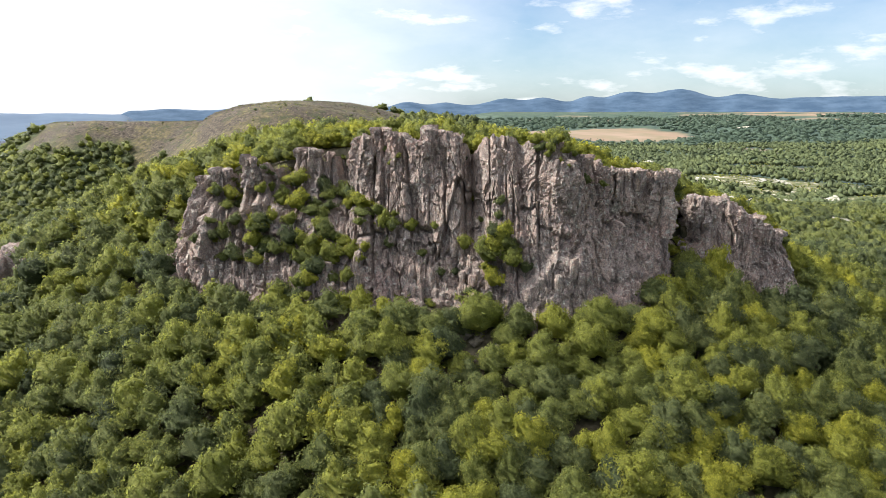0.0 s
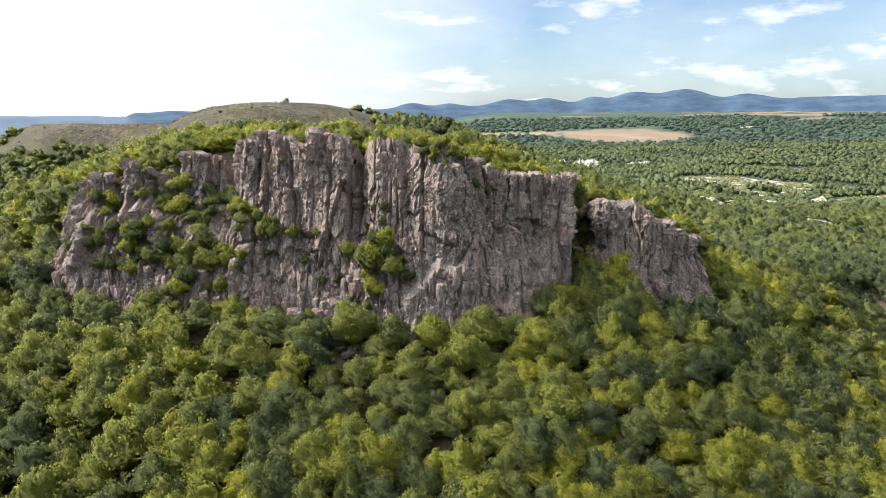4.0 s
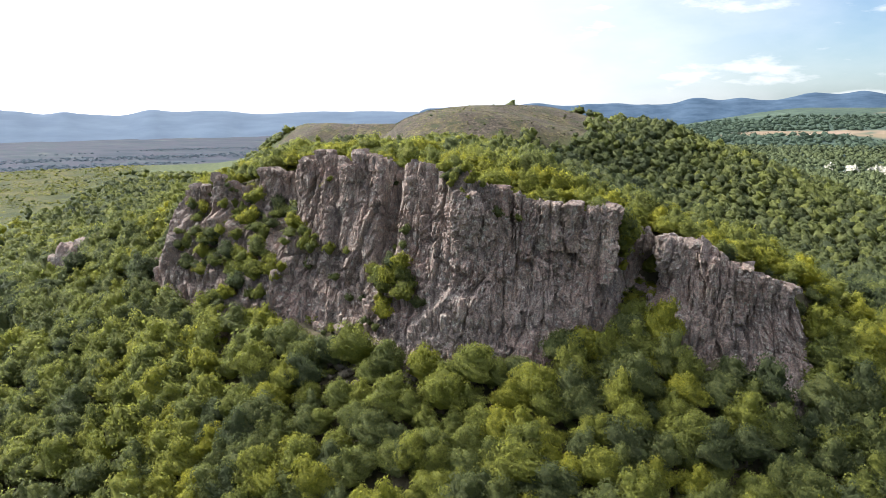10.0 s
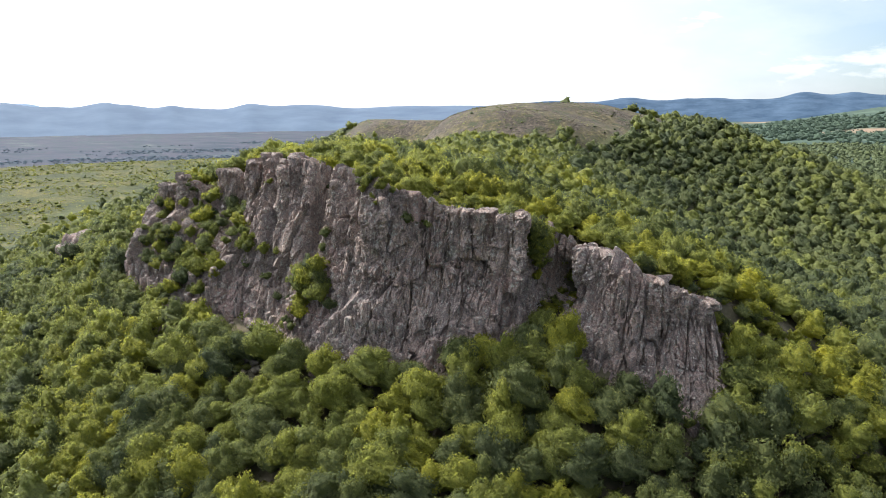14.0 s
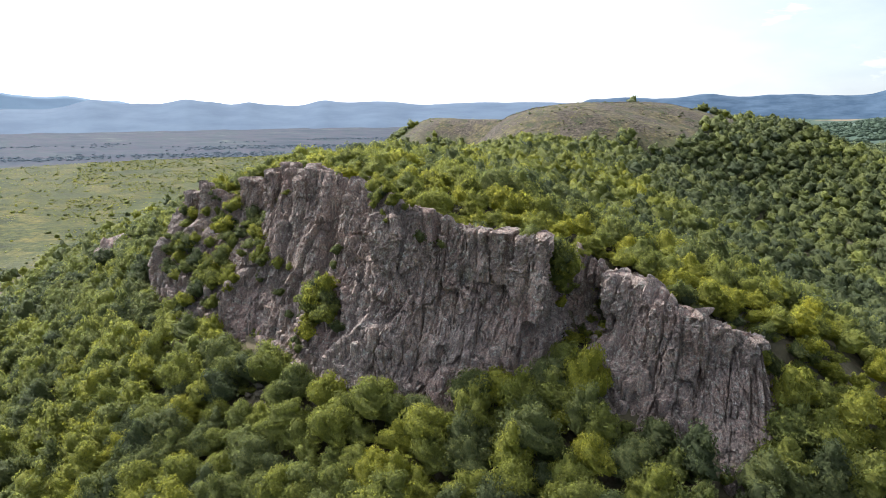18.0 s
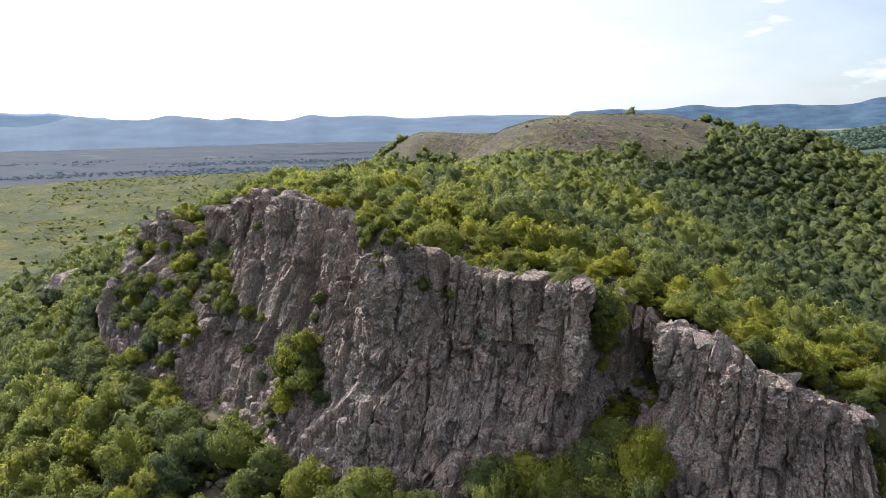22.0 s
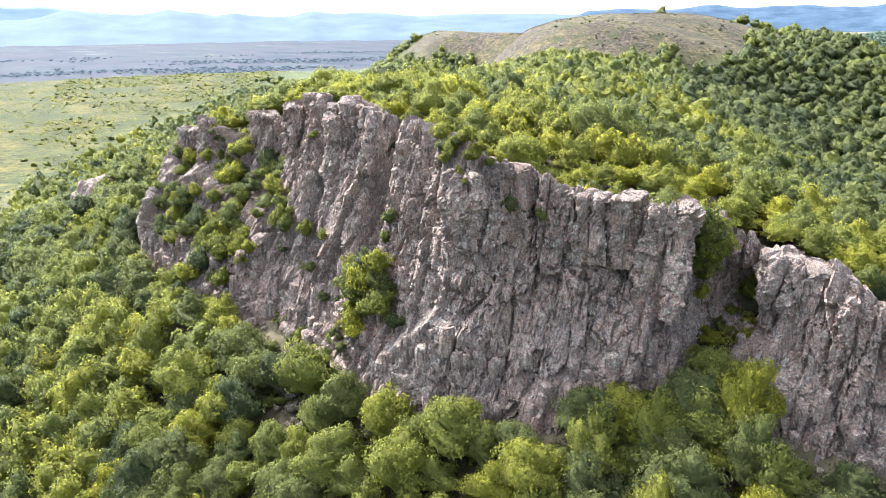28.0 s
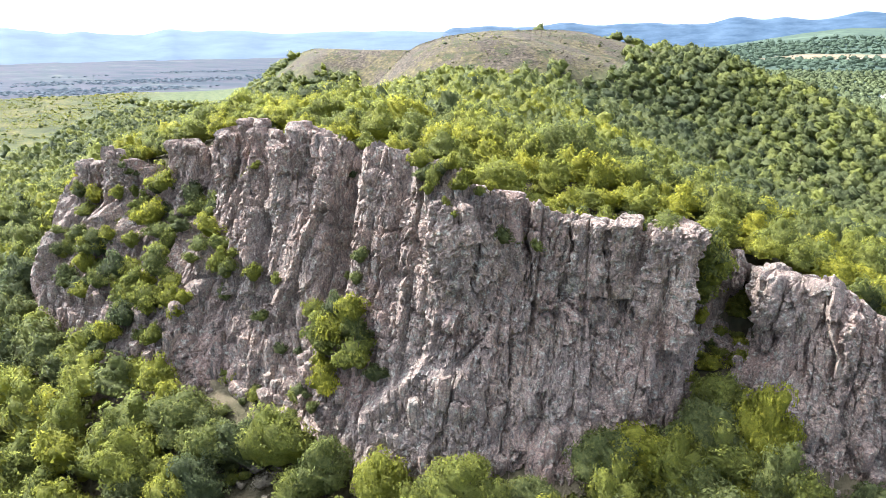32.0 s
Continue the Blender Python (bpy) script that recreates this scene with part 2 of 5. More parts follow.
def make_rock():
    m, nt, b = material("weathered_rock", 0.92)
    p = n_pos(nt)
    col = n_ramp(nt, n_noise(nt, p, 0.22, 8, 0.68), [(0.34, (0.206, 0.159, 0.143)), (0.47, (0.304, 0.233, 0.203)), (0.56, (0.364, 0.270, 0.227)), (0.70, (0.462, 0.389, 0.330))])
    rust = n_ramp(nt, n_noise(nt, p, 0.11, 5, 0.6), [(0.50, BLACK), (0.62, (0.85, 0.85, 0.85))])
    col = n_mix(nt, rust, col, (0.332, 0.232, 0.200))
    cool = n_ramp(nt, n_noise(nt, p, 0.075, 4, 0.6), [(0.50, BLACK), (0.60, (0.55, 0.55, 0.55))])
    col = n_mix(nt, cool, col, (0.300, 0.246, 0.222))
    lichen = n_ramp(nt, n_noise(nt, p, 1.3, 10, 0.78), [(0.53, BLACK), (0.60, WHITE)])
    col = n_mix(nt, lichen, col, (0.415, 0.400, 0.354))
    pale = n_ramp(nt, n_noise(nt, p, 0.35, 8, 0.72), [(0.58, BLACK), (0.68, WHITE)])
    col = n_mix(nt, pale, col, (0.40, 0.365, 0.315))
    streak = n_ramp(nt, n_noise(nt, p, 1.1, 8, 0.7, (1.0, 1.0, 0.13)), [(0.54, BLACK), (0.64, WHITE)])
    col = n_mix(nt, streak, col, (0.165, 0.142, 0.132))
    speck = n_ramp(nt, n_noise(nt, p, 3.4, 8, 0.8), [(0.40, (0.60, 0.60, 0.62)), (0.52, (1.0, 1.0, 1.0)), (0.61, (1.42, 1.39, 1.32))])
    mul = nt.nodes.new("ShaderNodeMix")
    mul.data_type, mul.blend_type = "RGBA", "MULTIPLY"
    mul.inputs["Factor"].default_value = 1.0
    nt.links.new(col, mul.inputs["A"])
    nt.links.new(speck, mul.inputs["B"])
    nt.links.new(mul.outputs["Result"], b.inputs["Base Color"])
    vor = nt.nodes.new("ShaderNodeTexVoronoi")
    vor.feature = "DISTANCE_TO_EDGE"
    vor.inputs["Scale"].default_value = 1.5
    mp = nt.nodes.new("ShaderNodeMapping")
    mp.inputs["Scale"].default_value = (1.0, 1.0, 0.4)
    nt.links.new(p, mp.inputs["Vector"])
    nt.links.new(mp.outputs["Vector"], vor.inputs["Vector"])
    crack = nt.nodes.new("ShaderNodeMapRange")
    nt.links.new(vor.outputs["Distance"], crack.inputs["Value"])
    crack.inputs["From Max"].default_value = 0.10
    add = nt.nodes.new("ShaderNodeMath")
    add.operation = "MULTIPLY_ADD"
    nt.links.new(crack.outputs["Result"], add.inputs[0])
    add.inputs[1].default_value = 0.35
    nt.links.new(n_noise(nt, p, 2.6, 10, 0.74), add.inputs[2])
    n_bump(nt, b, add.outputs["Value"], 1.0, 0.5)
    return m


def leaf_material(name, per_object):
    m, nt, b = material(name, 0.6)
    if per_object:
        tint = nt.nodes.new("ShaderNodeObjectInfo").outputs["Random"]
    else:
        at = nt.nodes.new("ShaderNodeAttribute")
        at.attribute_name = "tint"
        tint = at.outputs["Fac"]
    col = n_ramp(nt, tint, [(0.0, (0.104, 0.126, 0.062)), (0.2, (0.158, 0.177, 0.074)), (0.45, (0.210, 0.230, 0.070)), (0.75, (0.268, 0.277, 0.060)), (1.0, (0.345, 0.334, 0.050))])
    isl = nt.nodes.new("ShaderNodeNewGeometry").outputs["Random Per Island"]
    shade = n_ramp(nt, isl, [(0.0, (0.64, 0.68, 0.68)), (0.6, (0.96, 0.98, 0.94)), (1.0, (1.36, 1.32, 1.05))])
    mul = nt.nodes.new("ShaderNodeMix")
    mul.data_type, mul.blend_type = "RGBA", "MULTIPLY"
    mul.inputs["Factor"].default_value = 1.0
    nt.links.new(col, mul.inputs["A"])
    nt.links.new(shade, mul.inputs["B"])
    spray = n_noise(nt, n_pos(nt), 2.4, 6, 0.78)
    fleck = nt.nodes.new("ShaderNodeMix")
    fleck.data_type, fleck.blend_type = "RGBA", "MULTIPLY"
    fleck.inputs["Factor"].default_value = 1.0
    nt.links.new(mul.outputs["Result"], fleck.inputs["A"])
    nt.links.new(n_ramp(nt, spray, [(0.38, (0.72, 0.76, 0.76)), (0.5, (1.0, 1.0, 1.0)), (0.62, (1.25, 1.22, 1.08))]), fleck.inputs["B"])
    out = fleck.outputs["Result"]
    nt.links.new(out, b.inputs["Base Color"])
    n_bump(nt, b, spray, 0.9, 0.5)
    tr = nt.nodes.new("ShaderNodeBsdfTranslucent")
    nt.links.new(out, tr.inputs["Color"])
    mx = nt.nodes.new("ShaderNodeMixShader")
    mx.inputs["Fac"].default_value = 0.54
    nt.links.new(b.outputs["BSDF"], mx.inputs[1])
    nt.links.new(tr.outputs["BSDF"], mx.inputs[2])
    nt.links.new(mx.outputs["Shader"], nt.nodes["Material Output"].inputs["Surface"])
    return m


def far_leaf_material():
    m, nt, b = material("shaded_far_leaves", 0.8)
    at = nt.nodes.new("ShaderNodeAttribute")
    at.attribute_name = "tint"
    # shade of the far slopes is put into this darker leaf colour
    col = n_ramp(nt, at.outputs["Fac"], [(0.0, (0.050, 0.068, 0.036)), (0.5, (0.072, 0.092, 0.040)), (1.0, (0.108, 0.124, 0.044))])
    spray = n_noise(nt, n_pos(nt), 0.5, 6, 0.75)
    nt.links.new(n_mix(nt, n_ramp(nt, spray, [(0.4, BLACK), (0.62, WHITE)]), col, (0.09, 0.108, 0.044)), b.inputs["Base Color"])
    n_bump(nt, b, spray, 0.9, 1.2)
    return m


def make_ground():
    m, nt, b = material("woodland_ground", 0.95)
    p = n_pos(nt)
    at = nt.nodes.new("ShaderNodeAttribute")
    at.attribute_name = "bare"
    field = nt.nodes.new("ShaderNodeAttribute")
    field.attribute_name = "field"
    woods = n_ramp(nt, n_noise(nt, p, 0.11, 6, 0.7), [(0.35, (0.050, 0.050, 0.026)), (0.5, (0.088, 0.076, 0.046)), (0.68, (0.17, 0.138, 0.094))])
    thicket = nt.nodes.new("ShaderNodeAttribute")
    thicket.attribute_name = "thicket"
    woods = n_mix(nt, thicket.outputs["Fac"], woods, n_ramp(nt, n_noise(nt, p, 0.2, 6, 0.6), [(0.38, (0.040, 0.056, 0.024)), (0.62, (0.085, 0.100, 0.038))]))
    grass = n_ramp(nt, n_noise(nt, p, 0.30, 6, 0.6), [(0.36, (0.030, 0.030, 0.013)), (0.5, (0.078, 0.066, 0.030)), (0.64, (0.150, 0.122, 0.062))])
    band = n_ramp(nt, n_noise(nt, p, 0.04, 6, 0.6), [(0.47, BLACK), (0.54, WHITE)])
    grass = n_mix(nt, band, grass, n_ramp(nt, n_noise(nt, p, 0.55, 5, 0.62), [(0.40, (0.020, 0.017, 0.012)), (0.50, (0.056, 0.044, 0.031)), (0.62, (0.12, 0.096, 0.072))]))
    scrub = n_ramp(nt, n_noise(nt, p, 0.11, 6, 0.6), [(0.55, BLACK), (0.60, WHITE)])
    grass = n_mix(nt, scrub, grass, (0.036, 0.042, 0.016))
    scree = n_ramp(nt, n_noise(nt, p, 0.8, 5, 0.6), [(0.53, BLACK), (0.58, WHITE)])
    grass = n_mix(nt, scree, grass, (0.070, 0.056, 0.044))
    meadow = n_ramp(nt, n_noise(nt, p, 0.035, 6, 0.6), [(0.36, (0.022, 0.028, 0.007)), (0.48, (0.040, 0.046, 0.009)), (0.60, (0.074, 0.068, 0.018))])
    tufts = n_ramp(nt, n_noise(nt, p, 0.22, 6, 0.62), [(0.38, (0.42, 0.52, 0.42)), (0.5, (1.0, 1.0, 1.0)), (0.62, (1.65, 1.5, 1.2))])
    tufted = nt.nodes.new("ShaderNodeMix")
    tufted.data_type, tufted.blend_type = "RGBA", "MULTIPLY"
    tufted.inputs["Factor"].default_value = 1.0
    nt.links.new(meadow, tufted.inputs["A"])
    nt.links.new(tufts, tufted.inputs["B"])
    meadow = tufted.outputs["Result"]
    open_plain = nt.nodes.new("ShaderNodeAttribute")
    open_plain.attribute_name = "meadow"
    soil = n_ramp(nt, n_noise(nt, p, 0.006, 3, 0.5), [(0.4, (0.07, 0.068, 0.075)), (0.5, (0.05, 0.065, 0.045)), (0.62, (0.085, 0.08, 0.085))])
    col = n_mix(nt, at.outputs["Fac"], woods, grass)
    col = n_mix(nt, open_plain.outputs["Fac"], col, meadow)
    glade = nt.nodes.new("ShaderNodeAttribute")
    glade.attribute_name = "glade"
    turf = n_ramp(nt, n_noise(nt, p, 0.07, 8, 0.7), [(0.40, (0.06, 0.075, 0.03)), (0.52, (0.13, 0.125, 0.06)), (0.57, (0.20, 0.18, 0.11)), (0.62, (0.50, 0.47, 0.40))])
    col = n_mix(nt, glade.outputs["Fac"], col, turf)
    col = n_mix(nt, field.outputs["Fac"], col, soil)
    nt.links.new(col, b.inputs["Base Color"])
    n_bump(nt, b, n_noise(nt, p, 0.3, 8, 0.7), 0.8, 1.2)
    return m


def plain(name, stops, scale, bump=0.3, dist=0.1, rough=0.9, stretch=None):
    m, nt, b = material(name, rough)
    f = n_noise(nt, n_pos(nt), scale, 7, 0.65, stretch)
    nt.links.new(n_ramp(nt, f, stops), b.inputs["Base Color"])
    n_bump(nt, b, f, bump, dist)
    return m


ROCK = make_rock()
GROUND = make_ground()
LEAF = leaf_material("oak_leaves", True)
LEAF_MASS = leaf_material("woodland_leaves", False)
LEAF_FAR = far_leaf_material()
BARK = plain("oak_bark", [(0.3, (0.07, 0.055, 0.042)), (0.7, (0.17, 0.14, 0.11))], 4.0, 0.8, 0.05, 0.95, (1, 1, 0.25))
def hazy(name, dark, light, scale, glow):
    """Far slopes and woods, a backdrop: haze put into the base colour and a faint glow."""
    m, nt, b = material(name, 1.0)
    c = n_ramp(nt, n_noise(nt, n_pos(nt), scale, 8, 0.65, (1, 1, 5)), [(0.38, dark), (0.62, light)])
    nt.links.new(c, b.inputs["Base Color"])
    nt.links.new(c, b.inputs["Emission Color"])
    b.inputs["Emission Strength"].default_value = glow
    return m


# the blue and the paleness of these ranges are haze, painted in
MOUNTAIN = hazy("hazed_distant_slopes", (0.026, 0.048, 0.080), (0.048, 0.076, 0.115), 0.008, 0.3)
MOUNTAIN_NEAR = hazy("hazed_valley_slopes", (0.046, 0.068, 0.104), (0.062, 0.088, 0.126), 0.004, 0.34)
MOUNTAIN_PALE = hazy("hazed_pale_slopes", (0.120, 0.165, 0.220), (0.135, 0.185, 0.240), 0.004, 0.4)


# ---- meshes ----
def mesh_of(name, verts, faces, mat, smooth=True, normals=None):
    """A mesh from numpy arrays: verts n x 3, faces m x 3 or m x 4."""
    me = bpy.data.meshes.new(name)
    verts, faces = np.asarray(verts, np.float32), np.asarray(faces, np.int32)
    n, k = faces.shape
    me.vertices.add(len(verts))
    me.vertices.foreach_set("co", verts.ravel())
    me.loops.add(n * k)
    me.loops.foreach_set("vertex_index", faces.ravel())
    me.polygons.add(n)
    me.polygons.foreach_set("loop_start", np.arange(n, dtype=np.int32) * k)
    me.polygons.foreach_set("loop_total", np.full(n, k, np.int32))
    me.polygons.foreach_set("use_smooth", np.full(n, smooth))
    me.update(calc_edges=True)
    me.materials.append(mat)
    if normals is not None:
        at = me.attributes.new("custom_normal", "FLOAT_VECTOR", "POINT")
        at.data.foreach_set("vector", np.asarray(normals, np.float32).ravel())
    return me


def attribute(me, name, values):
    a = me.attributes.new(name, "FLOAT", "POINT")
    a.data.foreach_set("value", np.asarray(values, np.float32))


def grid_faces(nu, nv):
    i = np.arange(nu - 1)[:, None] * nv + np.arange(nv - 1)[None, :]
    return np.stack([i, i + nv, i + nv + 1, i + 1], -1).reshape(-1, 4)


def child(name, me, parent, label=""):
    ob = new(name, me)
    ob.parent = parent
    return tagged(ob, label) if label else ob


def spaced(lo, hi, a, b, near, grow):
    """Grid lines: steps of near between a and b, growing outwards to lo and hi."""
    mid = list(np.arange(a, b, near))
    up, s = [], near
    while (up[-1] if up else b) < hi:
        up.append((up[-1] if up else b) + s)
        s *= grow
    dn, s = [], near
    while (dn[-1] if dn else a) > lo:
        dn.append((dn[-1] if dn else a) - s)
        s *= grow
    return np.array(dn[::-1] + mid + up)


# ---- ground ----
gx = spaced(-4600, 4600, -190, 230, 2.8, 1.04)
gy = spaced(-1500, 4700, 70, 330, 2.8, 1.04)
X, Y = np.meshgrid(gx, gy, indexing="ij")
Z = ground_z(X, Y) - 16 * step01(1040, 1200, np.hypot(X, Y))


def bare_at(x, y):
    """How far the ground is open grass: hilltop, saddle and the shrubby plain."""
    n = (fbm(x / 26, y / 26, octaves=4, seed=21) - 0.5) * 60
    hill = 1 - step01(88, 102, np.hypot((x + 115) / 1.0, (y - 510) / 1.15) + n * 0.8)
    hill = np.maximum(hill, 1 - step01(50, 64, np.hypot(x + 215, y - 600) + n * 0.8))
    hill = np.maximum(hill, 1 - step01(58, 74, np.hypot((x + 165) / 0.9, (y - 470) / 1.1) + n * 0.8))
    saddle = 1 - step01(64, 100, np.hypot((x + 300) / 1.3, y - 690) + n)
    saddle = np.maximum(saddle, 1 - step01(43, 57, np.hypot((x + 285) / 1.5, y - 606) + n * 0.6))
    return np.clip(np.maximum(hill, saddle), 0, 1)


def plain_at(x, y):
    """The open, shrub-dotted plain beyond the left end of the cliff."""
    n = (fbm(x / 60, y / 60, octaves=4, seed=23) - 0.5) * 120
    return step01(-240, -320, x + 0.72 * (y - 200) + n * 0.7) * (1 - step01(1150, 1250, np.hypot(x, y) + n))


# bare chalky scars on the right: x, y, width, height; and open glades: x, y, half width, half depth
SCARS = [(250, 1300, 120, 26), (375, 1340, 56, 14), (227, 556, 57, 9), (303, 631, 30, 10), (421, 894, 60, 7.5), (473, 1037, 32, 6.5), (366, 654, 24, 14), (318, 868, 36, 5.5), (272, 476, 27, 4), (1075, 2540, 54, 14)]
GLADES = [(546, 1171, 90, 110), (732, 1680, 54, 120), (675, 1873, 40, 110), (415, 880, 120, 85), (225, 535, 45, 26), (310, 620, 38, 26), (268, 462, 30, 22), (440, 700, 50, 40), (360, 760, 40, 30), (560, 900, 60, 60)]


def scar_at(x, y):
    """Ground that the scars take up, with a strip in front of them."""
    m = np.zeros_like(x)
    for a, b, w, h in SCARS:
        m = np.maximum(m, (np.abs(x - a) < 0.46 * w) & (y > b - 1.2 * h - 0.022 * b) & (y < b + 1.2 * h))
    return m


def glade_at(x, y):
    """Open, eroded patches between the woods on the far right slopes."""
    n = (fbm(x / 38, y / 38, octaves=4, seed=31) - 0.5) * 1.6
    m = np.zeros_like(x)
    for a, b, w, h in GLADES:
        m = np.maximum(m, 1 - step01(0.8, 1.1, np.hypot((x - a) / w, (y - b) / h) + n))
    return m


def field_at(x, y):
    n = (fbm(x / 300, y / 300, octaves=3, seed=41) - 0.5)
    a, b, rid = cells(x / 420 + n, y / 260, seed=44)
    r = np.hypot(x, y)
    left = step01(-300, -420, x) * step01(650, 800, r)
    chance = 0.965 - 0.5 * left
    return ((rid > chance) * 1.0) * step01(0.02, 0.06, b - a) * step01(650, 800, r)


me = mesh_of("ground", np.stack([X, Y, Z], -1).reshape(-1, 3), grid_faces(len(gx), len(gy)), GROUND)
attribute(me, "bare", bare_at(X, Y).ravel())
attribute(me, "meadow", plain_at(X, Y).ravel())
attribute(me, "thicket", step01(260, 380, np.hypot(X - 20, Y - 110)).ravel())
attribute(me, "glade", glade_at(X, Y).ravel())
attribute(me, "field", field_at(X, Y).ravel())
tagged(new("ground", me), "wooded slopes, grassy hilltop and distant patchwork of fields", "ground", kind="structure")


# ---- the far valley, haze put into its colour and glow ----
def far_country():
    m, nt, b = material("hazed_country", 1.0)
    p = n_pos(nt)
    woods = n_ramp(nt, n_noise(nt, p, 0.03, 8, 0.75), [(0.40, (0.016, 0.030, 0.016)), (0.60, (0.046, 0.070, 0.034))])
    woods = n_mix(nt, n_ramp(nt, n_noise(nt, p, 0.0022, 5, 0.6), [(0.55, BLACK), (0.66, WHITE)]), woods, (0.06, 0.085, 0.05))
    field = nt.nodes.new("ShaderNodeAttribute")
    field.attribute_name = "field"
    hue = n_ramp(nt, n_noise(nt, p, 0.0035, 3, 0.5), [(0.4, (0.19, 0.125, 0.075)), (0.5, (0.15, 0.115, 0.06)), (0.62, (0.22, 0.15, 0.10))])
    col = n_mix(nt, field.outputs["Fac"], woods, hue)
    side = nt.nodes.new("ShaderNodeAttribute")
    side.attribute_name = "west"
    # the west is tinted blue-grey for the haze over it
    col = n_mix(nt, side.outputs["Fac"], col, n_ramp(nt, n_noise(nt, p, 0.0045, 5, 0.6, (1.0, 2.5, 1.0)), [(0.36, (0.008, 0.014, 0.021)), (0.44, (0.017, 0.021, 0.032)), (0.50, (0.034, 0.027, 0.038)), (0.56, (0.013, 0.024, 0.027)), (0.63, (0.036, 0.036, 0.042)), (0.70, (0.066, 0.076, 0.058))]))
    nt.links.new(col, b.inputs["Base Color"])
    # an even blue glow stands for the air in between
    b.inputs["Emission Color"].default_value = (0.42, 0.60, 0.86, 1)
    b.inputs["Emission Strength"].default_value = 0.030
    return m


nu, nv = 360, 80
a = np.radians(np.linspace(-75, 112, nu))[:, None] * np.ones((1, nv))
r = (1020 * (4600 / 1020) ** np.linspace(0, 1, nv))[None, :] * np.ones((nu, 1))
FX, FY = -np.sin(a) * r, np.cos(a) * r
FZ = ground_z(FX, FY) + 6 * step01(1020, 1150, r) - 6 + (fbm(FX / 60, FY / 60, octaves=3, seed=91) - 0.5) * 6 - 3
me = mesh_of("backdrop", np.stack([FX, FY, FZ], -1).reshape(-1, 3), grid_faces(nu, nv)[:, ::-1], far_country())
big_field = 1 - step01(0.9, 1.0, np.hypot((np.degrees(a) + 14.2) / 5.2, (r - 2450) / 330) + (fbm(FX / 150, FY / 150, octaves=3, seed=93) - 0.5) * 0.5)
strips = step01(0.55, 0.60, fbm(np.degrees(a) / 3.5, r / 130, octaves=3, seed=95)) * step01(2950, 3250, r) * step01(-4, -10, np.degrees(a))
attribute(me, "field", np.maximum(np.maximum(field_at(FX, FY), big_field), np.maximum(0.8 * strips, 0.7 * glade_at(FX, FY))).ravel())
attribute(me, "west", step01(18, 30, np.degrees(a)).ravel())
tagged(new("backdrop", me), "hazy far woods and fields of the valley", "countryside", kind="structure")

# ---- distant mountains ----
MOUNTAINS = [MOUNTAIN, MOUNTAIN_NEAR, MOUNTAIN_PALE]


def mountain(name, az0, az1, radius, deep, low, skyline, seed, label):
    """A range along an arc: azimuths in degrees left of +y; skyline: a level and humps of (azimuth, width, rise), in degrees of elevation."""
    nu, nv = 420, 16
    az = np.linspace(az0, az1, nu)[:, None] * np.ones((1, nv))
    v = np.linspace(0, 1, nv)[None, :] * np.ones((nu, 1))
    el = skyline[0] + sum(b * np.exp(-((az - a) / w) ** 2) for a, w, b in skyline[1:])
    el = el + (fbm(az / 1.1, v * 0 + seed, octaves=4, seed=seed) - 0.5) * 0.10
    edge = step01(0, 2.5, az - az0) * step01(0, 2.5, az1 - az)
    top = 55 + radius * np.tan(np.radians(el)) - 90 * (1 - edge)
    crest = np.where(v < 0.85, v / 0.85, (1 - v) / 0.15)
    spur = (fbm(az * 0.45, v * 3, octaves=4, seed=seed + 3) - 0.5) * 0.5 * crest * (1 - crest)
    z = low + (top - low) * np.clip(crest ** 0.8 + spur, 0, 1)
    r = radius + (v - 0.85) * deep
    a = np.radians(az)
    vs = np.stack([-np.sin(a) * r, np.cos(a) * r, z], -1).reshape(-1, 3)
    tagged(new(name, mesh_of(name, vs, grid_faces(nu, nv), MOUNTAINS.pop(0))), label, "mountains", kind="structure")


RIGHT_SKY = [-0.22, (-22, 22, 0.6), (-7, 9, 0.14), (21, 1.3, 0.12), (15, 1.6, 0.30), (9.5, 2.2, 0.22), (2.9, 1.5, 0.45), (-0.2, 1.2, 0.32), (-4.9, 1.5, 0.52), (-8, 1.4, 0.48), (-11.4, 1.1, 0.45),
             (-14.5, 1.9, 0.84), (-18.4, 2.2, 1.02), (-22.8, 1.6, 0.60), (-28, 3.4, 0.42), (-33, 3.0, 0.5), (-39, 4.0, 0.7), (-46, 5, 0.8)]
LEFT_SKY = [-0.58, (105, 8, 0.3), (95, 6, 0.7), (84, 6, 0.5), (75, 6, 0.5), (61.6, 1.7, 0.66), (58.6, 1.8, 0.36), (55.3, 1.5, 0.64), (53, 1.3, 0.36), (50.6, 1.0, 0.34), (48.8, 1.3, 0.16),
            (44.7, 1.4, 0.42), (42, 2.0, 0.24), (39.6, 1.8, 0.28), (32, 4.0, 0.18), (26, 4, 0.12)]
PALE_SKY = [-0.55, (73, 7.5, 2.1), (63, 2.2, 0.55), (60, 1.2, 0.35), (90, 9, 1.4)]
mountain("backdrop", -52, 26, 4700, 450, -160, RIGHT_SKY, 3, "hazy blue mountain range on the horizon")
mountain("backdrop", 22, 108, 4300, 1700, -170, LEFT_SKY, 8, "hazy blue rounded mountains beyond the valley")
mountain("backdrop", 55, 112, 4780, 260, -170, PALE_SKY, 12, "far mountain range, paled by haze in its colour")

